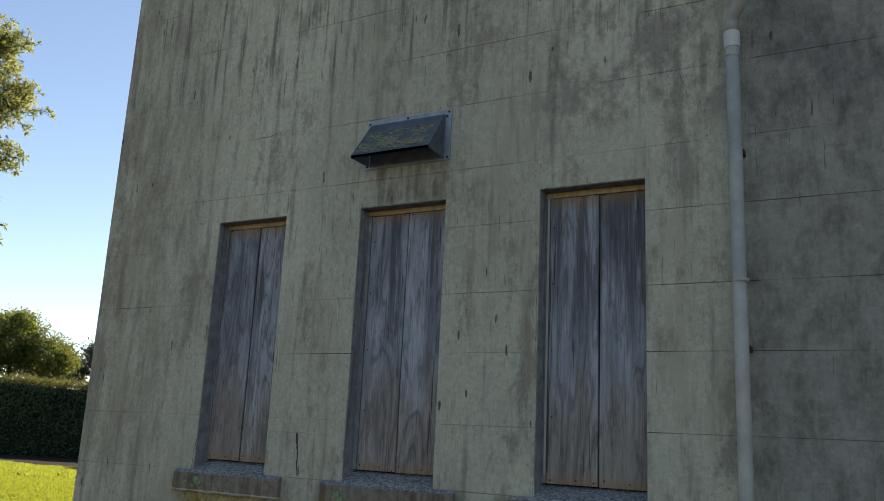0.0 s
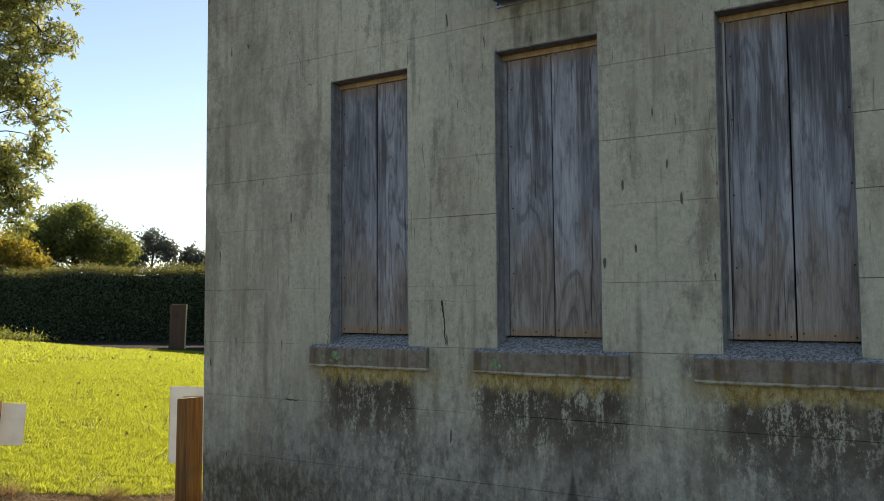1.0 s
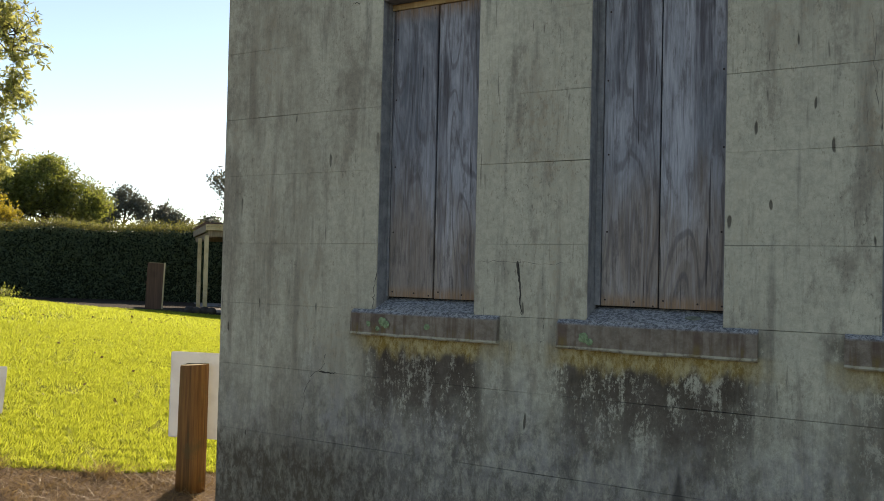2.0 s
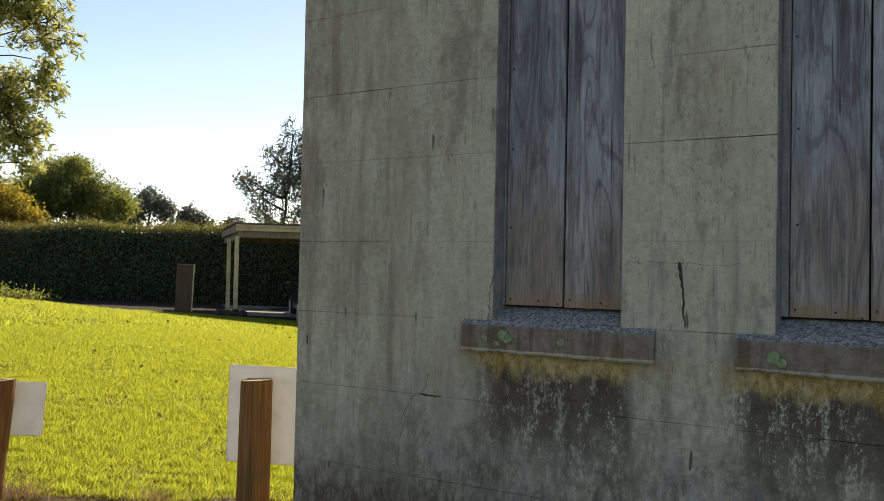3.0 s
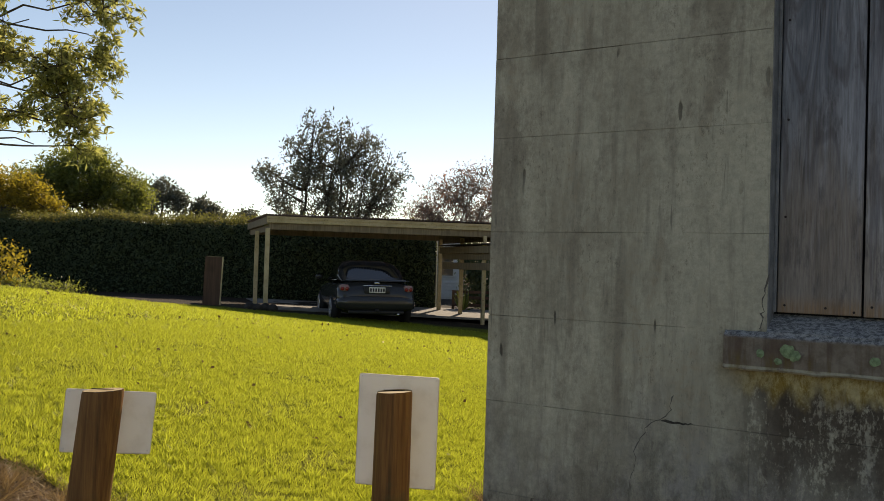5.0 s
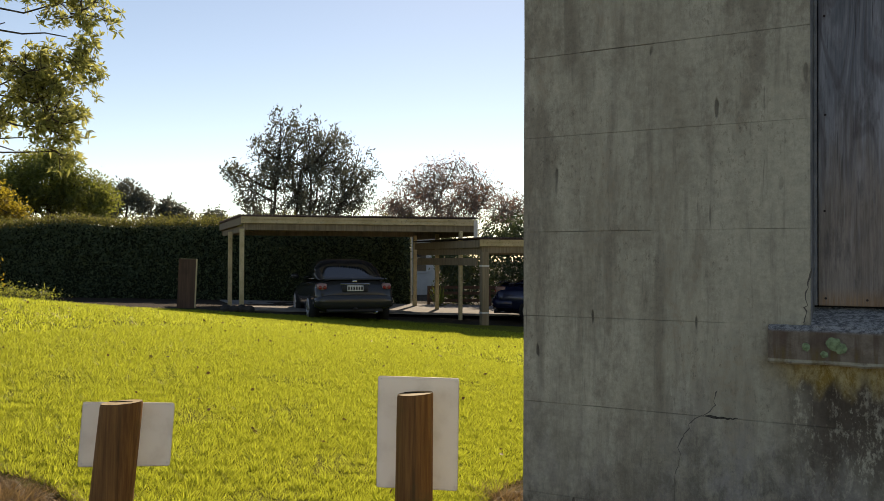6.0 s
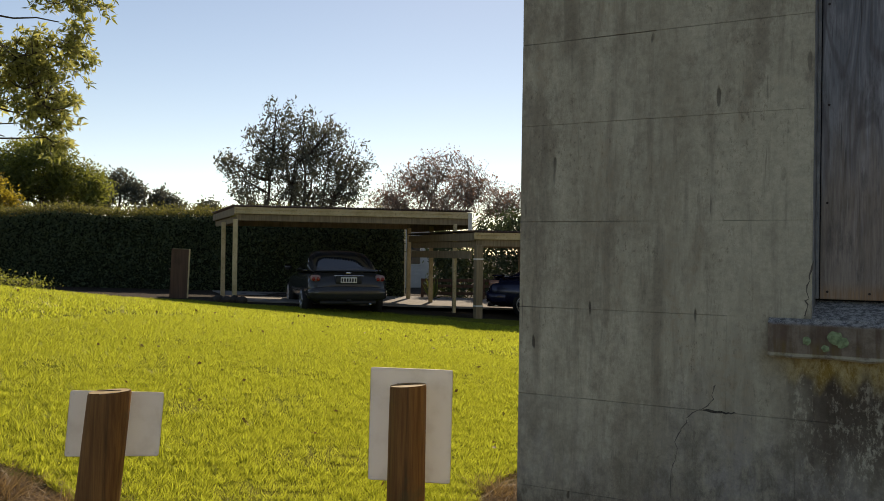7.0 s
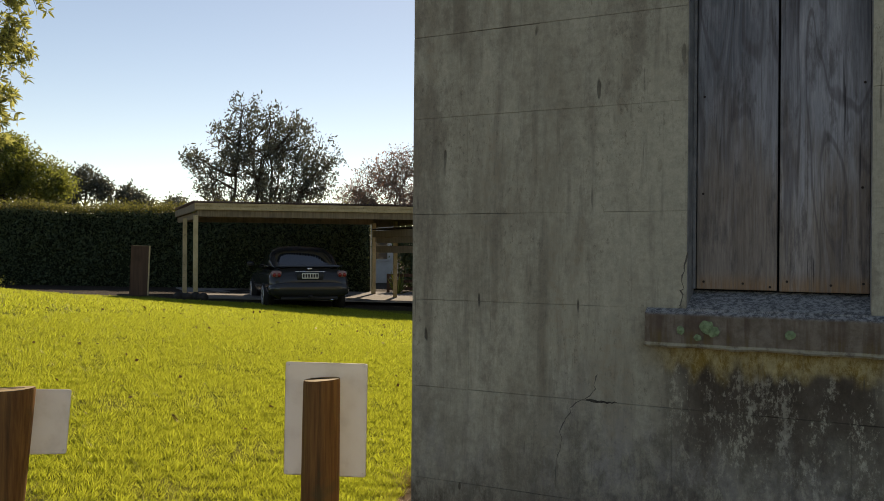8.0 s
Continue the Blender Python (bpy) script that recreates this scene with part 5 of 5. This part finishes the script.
def fan_tree(at, blobs, depth, n_stems, n_twigs, leaf, per, mat, label, seed, bark, stem_r=0.10, spread=0.5, slim=0.42):
    """Stems that fan out from the ground and fork twice; blobs are (along, height, radius) across the line of sight u."""
    rng, rr = np.random.default_rng(seed), random.Random(seed)
    x, y = at
    z = gz(x, y)
    root = thing("tree", (x, y, z), label, "tree")
    u, w = Vector((0.767, 0.641, 0)), Vector((-0.641, 0.767, 0))
    full = []
    for a, h, r in blobs:
        for d in (-depth, 0.0, depth):
            p = Vector((x, y, 0)) + u * a * (1 if d == 0 else 0.85) + w * d
            full.append((p.x, p.y, h if d == 0 else h * 0.96, r, r, r * 0.95))
    bm, joints = bmesh.new(), []
    for k in range(n_stems):
        f = (k + 0.5) / n_stems * 2 - 1
        base = Vector((x, y, z - 0.1)) + u * f * spread * 1.6 + w * rr.uniform(-0.4, 0.4)
        target = Vector(full[rr.randrange(len(full))][:3])
        top = base.lerp(target, 0.75) + Vector((0, 0, 0.4))
        way_pts = limb(bm, base, top, stem_r, stem_r * 0.35, rr, 0.0, 7, 9, 0.018)
        joints += way_pts[4:]
    part("trunk", bm, bark, root, smooth=True)
    bm, ends = bmesh.new(), []
    for a, h, d, r0, *_ in full:
        p = Vector((a, h, d))
        s = min(joints, key=lambda q: (q - p).length + 0.5 * max(0.0, q.z - p.z))
        way_pts = limb(bm, s, p + Vector((0, 0, r0 * 0.5)), stem_r * 0.42, 0.015, rr, -0.05, 6, 6, 0.03)
        ends += way_pts[1:]
    pts = scatter(full, n_twigs, rng, 0.35)
    for p in pts:
        p = Vector(p)
        s = min(rr.sample(ends, min(len(ends), 24)), key=lambda q: (q - p).length)
        limb(bm, s, p, 0.016, 0.006, rr, -0.08, 4, 3, 0.03)
    part("branchwork", bm, bark, root, smooth=True)
    c = np.repeat(pts, per, 0) + rng.normal(size=(len(pts) * per, 3)) * leaf * np.array([0.8, 0.8, 1.0])
    leaves("crown", c, leaf, mat, root, slim, way=(0.1, 0.0, 0.75), rng=rng)
    return root


# trees behind the hedge and carport
fan_tree((-26.0, 29.0), [(-2.65, 5.4, 0.5), (-2.05, 4.62, 0.65), (-1.55, 6.48, 0.65), (-0.5, 7.4, 0.8), (0.75, 7.18, 0.75), (-0.44, 5.89, 0.85), (0.79, 5.69, 0.9), (2.12, 6.93, 0.65), (2.88, 6.26, 0.7),
         (3.45, 5.58, 0.42), (2.03, 5.24, 0.9), (3.16, 4.9, 0.65), (0.08, 4.43, 0.9), (-1.04, 5.26, 0.75), (-1.73, 3.93, 0.45), (1.52, 6.21, 0.6), (-0.9, 3.9, 0.6), (1.2, 4.1, 0.8), (2.3, 4.1, 0.7), (3.1, 4.2, 0.5)], 0.9, 15, 520, 0.15, 28, LEAF_DARK,
         "dense dark green tree with several stems behind the carport", 21, BARK, 0.10, 0.75, 0.42)
fan_tree((-22.4, 36.0), [(-2.9, 4.3, 0.9), (-1.9, 5.2, 0.95), (-0.8, 5.9, 0.9), (0.4, 6.1, 0.9), (1.4, 5.7, 0.95), (2.3, 5.0, 0.9), (-0.6, 4.6, 1.2), (1.0, 4.6, 1.2), (-2.2, 3.8, 1.0), (3.3, 4.2, 1.0), (4.4, 4.4, 1.0), (0.2, 3.6, 1.4)], 1.0, 11, 1700, 0.12, 4, LEAF_RED,
         "thinly leaved tree with reddish autumn twigs", 22, TWIG, 0.075, 0.8, 0.5)
tree((-36.8, 25.0), (-36.7, 25.1, 4.2), [(-36.9, 24.9, 5.3, 1.7, 1.7, 1.3), (-37.9, 23.7, 4.4, 1.6, 1.6, 1.2), (-35.8, 26.2, 4.5, 1.5, 1.5, 1.1), (-36.6, 25.2, 6.2, .7, .7, .5)], 1700, 18, 0.17, 0.14, LEAF_MID,
     "rounded dark green tree beyond the hedge", 23, 0.18, limbs=30, shell=0.45)
tree((-31.6, 17.0), (-31.4, 17.2, 3.6), [(-31.5, 16.6, 4.0, 1.2, 1.2, 1.1), (-30.6, 17.9, 3.7, 1.0, 1.0, .8), (-32.6, 15.2, 3.8, 1.4, 1.4, 1.2), (-30.1, 18.8, 3.2, .7, .7, .5)], 1500, 18, 0.14, 0.13, LEAF_GOLD,
     "tree with golden autumn leaves behind the hedge", 24, 0.12, limbs=30, shell=0.4, trunks=3)
for i, (x, y, h) in enumerate(((-48.5, 39.3, 6.7), (-49.8, 37.7, 6.1), (-46.8, 41.5, 5.6), (-44.6, 43.5, 4.9))):
    tree((x, y), (x, y, h - 1), [(x, y, h - 0.5, 0.8, 0.8, 0.7), (x + 0.7, y + 0.6, h - 1.2, 0.8, 0.8, 0.7), (x - 0.8, y - 0.8, h - 1.6, 0.9, 0.9, 0.7)], 260, 14, 0.26, 0.16, LEAF_DARK, "distant dark tree on the skyline", 30 + i, 0.12, limbs=8)


def shrub(at, blobs, n, leaf, mat, label, seed, name="shrub", slim=0.45, spread=0.05, per=5):
    rng, rr = np.random.default_rng(seed), random.Random(seed)
    x, y = at
    root = thing(name, (x, y, gz(x, y)), label, name)
    pts = scatter(blobs, n, rng, 0.35)
    bm = bmesh.new()
    for i in range(28):
        limb(bm, (x + rr.uniform(-.15, .15), y + rr.uniform(-.15, .15), gz(x, y) - 0.03), pts[rr.randrange(len(pts))], 0.015, 0.004, rr, 0.05, 5, 4)
    part("stemwork", bm, BARK, root)
    leaves("foliage", tufts(pts, per, spread, rng), leaf, mat, root, slim, rng=rng)
    return root


shrub((-15.75, 8.1), [(-15.9, 7.7, 1.62, .75, .75, .45), (-15.35, 8.4, 1.55, .5, .5, .38), (-16.6, 6.9, 1.65, .8, .8, .5)], 1100, 0.07, LEAF_GOLD, "bush with yellow-green autumn leaves at the lawn's edge", 41)
shrub((-15.2, 8.8), [(-15.3, 8.7, 1.22, .6, .5, .1), (-14.9, 9.2, 1.17, .45, .3, .07)], 350, 0.05, LEAF_MID, "low green plants edging the lawn", 42, "low_plants")
shrub((-14.6, 25.9), [(-16.4, 25.2, 1.9, .4, .5, .7), (-15.9, 25.2, 1.2, .75, .7, 1.2), (-14.8, 25.9, 1.5, .9, .8, 1.5), (-13.5, 26.6, 1.4, 1.0, .8, 1.5), (-12.2, 27.2, 1.5, 1.0, .8, 1.5), (-10.8, 28.0, 1.5, 1.1, .8, 1.6), (-9.2, 28.6, 1.5, 1.1, .8, 1.6), (-7.6, 29.4, 1.5, 1.1, .8, 1.6), (-14.2, 27.2, 2.6, 1.1, .8, .7), (-12.0, 28.4, 2.7, 1.2, .8, .8)], 6500, 0.15, LEAF_HEDGE, "dark garden shrubs behind the lower carport", 43, spread=0.12)
rngf = np.random.default_rng(9)
flax = thing("flax_plant", (-15.45, 23.0, gz(-15.45, 23.0)), "spiky pale green flax beside the fence", "plant")
leaves("blades", np.tile([[-15.45, 23.0, gz(-15.45, 23.0) + 0.02]], (26, 1)) + rngf.normal(size=(26, 3)) * [0.05, 0.05, 0.01], 0.62, LEAF_MID, flax, 0.08, way=(0, 0, 1.1), spread=0.5, rng=rngf)

# ---- hedge ----
h_dir, h_n = Vector((0.9, 0.44, 0)).normalized(), Vector((0.44, -0.9, 0)).normalized()
h_o = Vector((-37.2, 13.4, 0))
H_LEN, H_TOP = 22.8, 3.0
hedge = thing("hedge", (-27, 18.3, 0.5), "tall clipped dark green hedge with a ragged sunlit top", "hedge")
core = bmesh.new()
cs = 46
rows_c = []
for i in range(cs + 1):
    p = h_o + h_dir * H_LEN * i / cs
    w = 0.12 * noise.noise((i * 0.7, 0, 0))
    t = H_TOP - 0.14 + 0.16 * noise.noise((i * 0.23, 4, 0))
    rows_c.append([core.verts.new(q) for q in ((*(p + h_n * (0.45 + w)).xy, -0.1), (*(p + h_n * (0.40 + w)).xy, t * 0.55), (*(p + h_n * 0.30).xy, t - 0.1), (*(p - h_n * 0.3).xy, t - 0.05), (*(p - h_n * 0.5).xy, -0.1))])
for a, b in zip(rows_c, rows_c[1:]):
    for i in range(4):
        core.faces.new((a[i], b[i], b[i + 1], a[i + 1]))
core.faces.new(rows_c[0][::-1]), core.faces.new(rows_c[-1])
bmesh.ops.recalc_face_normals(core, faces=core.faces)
# dark solid filler; the shade between the leaves is put into its colour
part("hedge_core", core, plain("hedge_inner_shade", (0.022, 0.032, 0.016), 0.9, 0, 0.1, 0.4, 9), hedge, smooth=True)
rngh = np.random.default_rng(17)


def hedge_points(n, top):
    s = rngh.random(n) * H_LEN
    i = s / H_LEN * cs
    t = H_TOP - 0.14 + 0.16 * np.array([noise.noise((k * 0.23, 4, 0)) for k in i])
    if top:
        d, z = rngh.uniform(-0.5, 0.5, n), t + np.abs(rngh.normal(size=n)) * 0.13 - 0.05
    else:
        z = rngh.random(n) ** 0.85 * (t - 0.05)
        d = 0.44 + 0.10 * rngh.normal(size=n) + 0.08 * np.sin(s * 2.1) * np.cos(z * 2.7)
    p = np.array(h_o) + np.outer(s, np.array(h_dir)) + np.outer(d, np.array(h_n))
    p[:, 2] = z
    return p


leaves("face_leaves", hedge_points(60000, False), 0.10, LEAF_HEDGE, hedge, 0.5, way=(0.2, -0.5, 0.2), rng=rngh)
leaves("top_leaves", hedge_points(28000, True), 0.085, LEAF_TOP_LIT, hedge, 0.45, way=(0, 0, 0.7), rng=rngh)

# ---- grass, fallen leaves, dry clumps ----
rngg = np.random.default_rng(23)


def blades(name, n, x_range, y_range, height, width, material, keep, label, lean=0.75):
    x, y = rngg.uniform(*x_range, n), rngg.uniform(*y_range, n)
    m = keep(x, y)
    x, y = x[m], y[m]
    n = len(x)
    z = ground_z(x, y)
    clump = 0.55 + 0.85 * np.abs(np.sin(x * 17.3 + 2 * np.sin(y * 9.1)) * np.cos(y * 15.7 + 2 * np.sin(x * 8.9)))
    h = height * rngg.uniform(0.5, 1.35, n) * clump
    a = rngg.uniform(0, 2 * np.pi, n)
    dx, dy = np.cos(a) * width / 2, np.sin(a) * width / 2
    lx, ly = rngg.normal(size=n) * h * lean, rngg.normal(size=n) * h * lean
    v = np.stack([np.stack([x - dx, y - dy, z - 0.01], 1), np.stack([x + dx, y + dy, z - 0.01], 1), np.stack([x + lx, y + ly, z + h], 1)], 1).reshape(-1, 3)
    me = bpy.data.meshes.new(name)
    me.vertices.add(3 * n), me.loops.add(3 * n), me.polygons.add(n)
    me.vertices.foreach_set("co", v.ravel())
    me.loops.foreach_set("vertex_index", np.arange(3 * n, dtype=np.int32))
    me.polygons.foreach_set("loop_start", np.arange(n, dtype=np.int32) * 3)
    me.update(calc_edges=True)
    me.materials.append(material)
    return tagged(new(name, me), label, "grass", kind="stuff")


def on_lawn(x, y):
    return soil_edge(x, y) + 0.08 * np.sin(x * 5.1) * np.cos(y * 4.3 + x) > 0.0


blades("lawn_grass", 680000, (-10.2, -4.2), (3.2, 9.5), 0.033, 0.0075, GRASS, on_lawn, "short sunlit yellow-green lawn grass")
blades("lawn_grass", 560000, (-18.5, -5.0), (3.0, 17.0), 0.034, 0.017, GRASS, lambda x, y: on_lawn(x, y) & ((x < -10.2) | (y > 9.5)) & (y < 15.2 + 0.6 * (x + 16.8)) | (on_lawn(x, y) & (y < 14.4) & ((x < -10.2) | (y > 9.5))), "short sunlit lawn grass further off")
blades("dry_grass", 62000, (-9.0, -4.5), (2.4, 6.4), 0.035, 0.006, STRAW, lambda x, y: ((soil_edge(x, y) < 0.08) & (soil_edge(x, y) > -0.9)), "dry straw-coloured grass along the soil's edge", 2.2)
for cx, cy, cr, cn in ((-6.95, 3.45, 0.16, 900), (-6.55, 3.62, 0.10, 500), (-6.2, 3.62, 0.12, 500), (-7.4, 3.35, 0.2, 900), (-5.75, 4.15, 0.12, 500), (-5.3, 5.45, 0.15, 500), (-7.1, 3.2, 0.22, 1100), (-7.7, 3.45, 0.2, 900), (-6.8, 3.25, 0.15, 700), (-8.1, 3.3, 0.25, 1100)):
    blades("straw_clump", cn, (cx - cr, cx + cr), (cy - cr, cy + cr), 0.075, 0.006, STRAW, lambda x, y: (x - cx) ** 2 + (y - cy) ** 2 < cr * cr * (0.6 + 0.4 * np.sin(9 * np.arctan2(y - cy, x - cx))), "matted clump of dry straw on the soil", 1.1)
n = 240
lx, ly = rngg.uniform(-13, -5, n), rngg.uniform(4.8, 13, n)
leaves("fallen_leaves", np.stack([lx, ly, ground_z(lx, ly) + 0.03], 1), 0.042, DEADLEAF, None, 0.6, "scattered brown fallen leaves on the lawn", spread=1.0, way=(1.5, 0, 0), rng=rngg)
tagged(bpy.data.objects["fallen_leaves"], "scattered brown fallen leaves on the lawn", "leaves", kind="stuff")

# ---- facing blocks of the wall ----
def facing():
    rr = random.Random(21)
    for k in range(len(COURSES) - 1):
        z0, z1 = COURSES[k], COURSES[k + 1]
        spans = [(CORNER_X, RIGHT_X)]
        cuts = []
        if z1 > OPEN_Z0 + 0.01 and z0 < OPEN_Z1 - 0.01:
            spans = [(CORNER_X, OPEN_X[0][0]), (OPEN_X[0][1], OPEN_X[1][0]), (OPEN_X[1][1], OPEN_X[2][0]), (OPEN_X[2][1], RIGHT_X)]
            if z1 > OPEN_Z1:
                cuts = [(a, b, OPEN_Z1, z1) for a, b in OPEN_X]
            elif z0 < OPEN_Z0 - 0.01:
                cuts = [(a, b, z0, OPEN_Z0) for a, b in OPEN_X]
        pieces = [(a, b, z0, z1) for a, b in spans] + cuts
        for a, b, za, zb in pieces:
            xs = [a]
            if b - a > 0.75:
                x = a + (0.46 if k % 2 else 0.23)
                while x < b - 0.15:
                    xs.append(x + rr.uniform(-0.02, 0.02))
                    x += 0.46
            xs.append(b)
            for p, q in zip(xs, xs[1:]):
                face = FACE + rr.uniform(-0.0006, 0.0006)
                end = p == CORNER_X
                bm = box(p + (0 if p == a else 0.0001), q - (0 if q == b else 0.0001), face, CORE, za, zb, 0.0004)
                # the joints open and close along each course
                gaps = [rr.choice((0.0, 0.0002, 0.0005, 0.0008, 0.0012)) * (1.2 if p > -3.0 else 0.9) for _ in range(4)]
                for v in bm.verts:
                    right, up = v.co.x > (p + q) / 2, v.co.z > (za + zb) / 2
                    v.co.z += (-1 if up else 1) * gaps[2 * up + right]
                if end:
                    # corner stones are worn round and chipped
                    for v in bm.verts:
                        if v.co.x < p + 0.004:
                            v.co.x += 0.004 * noise.noise((v.co.z * 7, v.co.y * 5, 0)) + (0.006 if v.co.y < FACE + 0.003 else 0)
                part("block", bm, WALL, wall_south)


facing()
# return of the facing on the corner
part("quoin", box(CORNER_X, CORNER_X + 0.03, CORE + 0.0005, FACE + DEPTH, -0.3, TOP, 0.002), SIDE, wall_west)
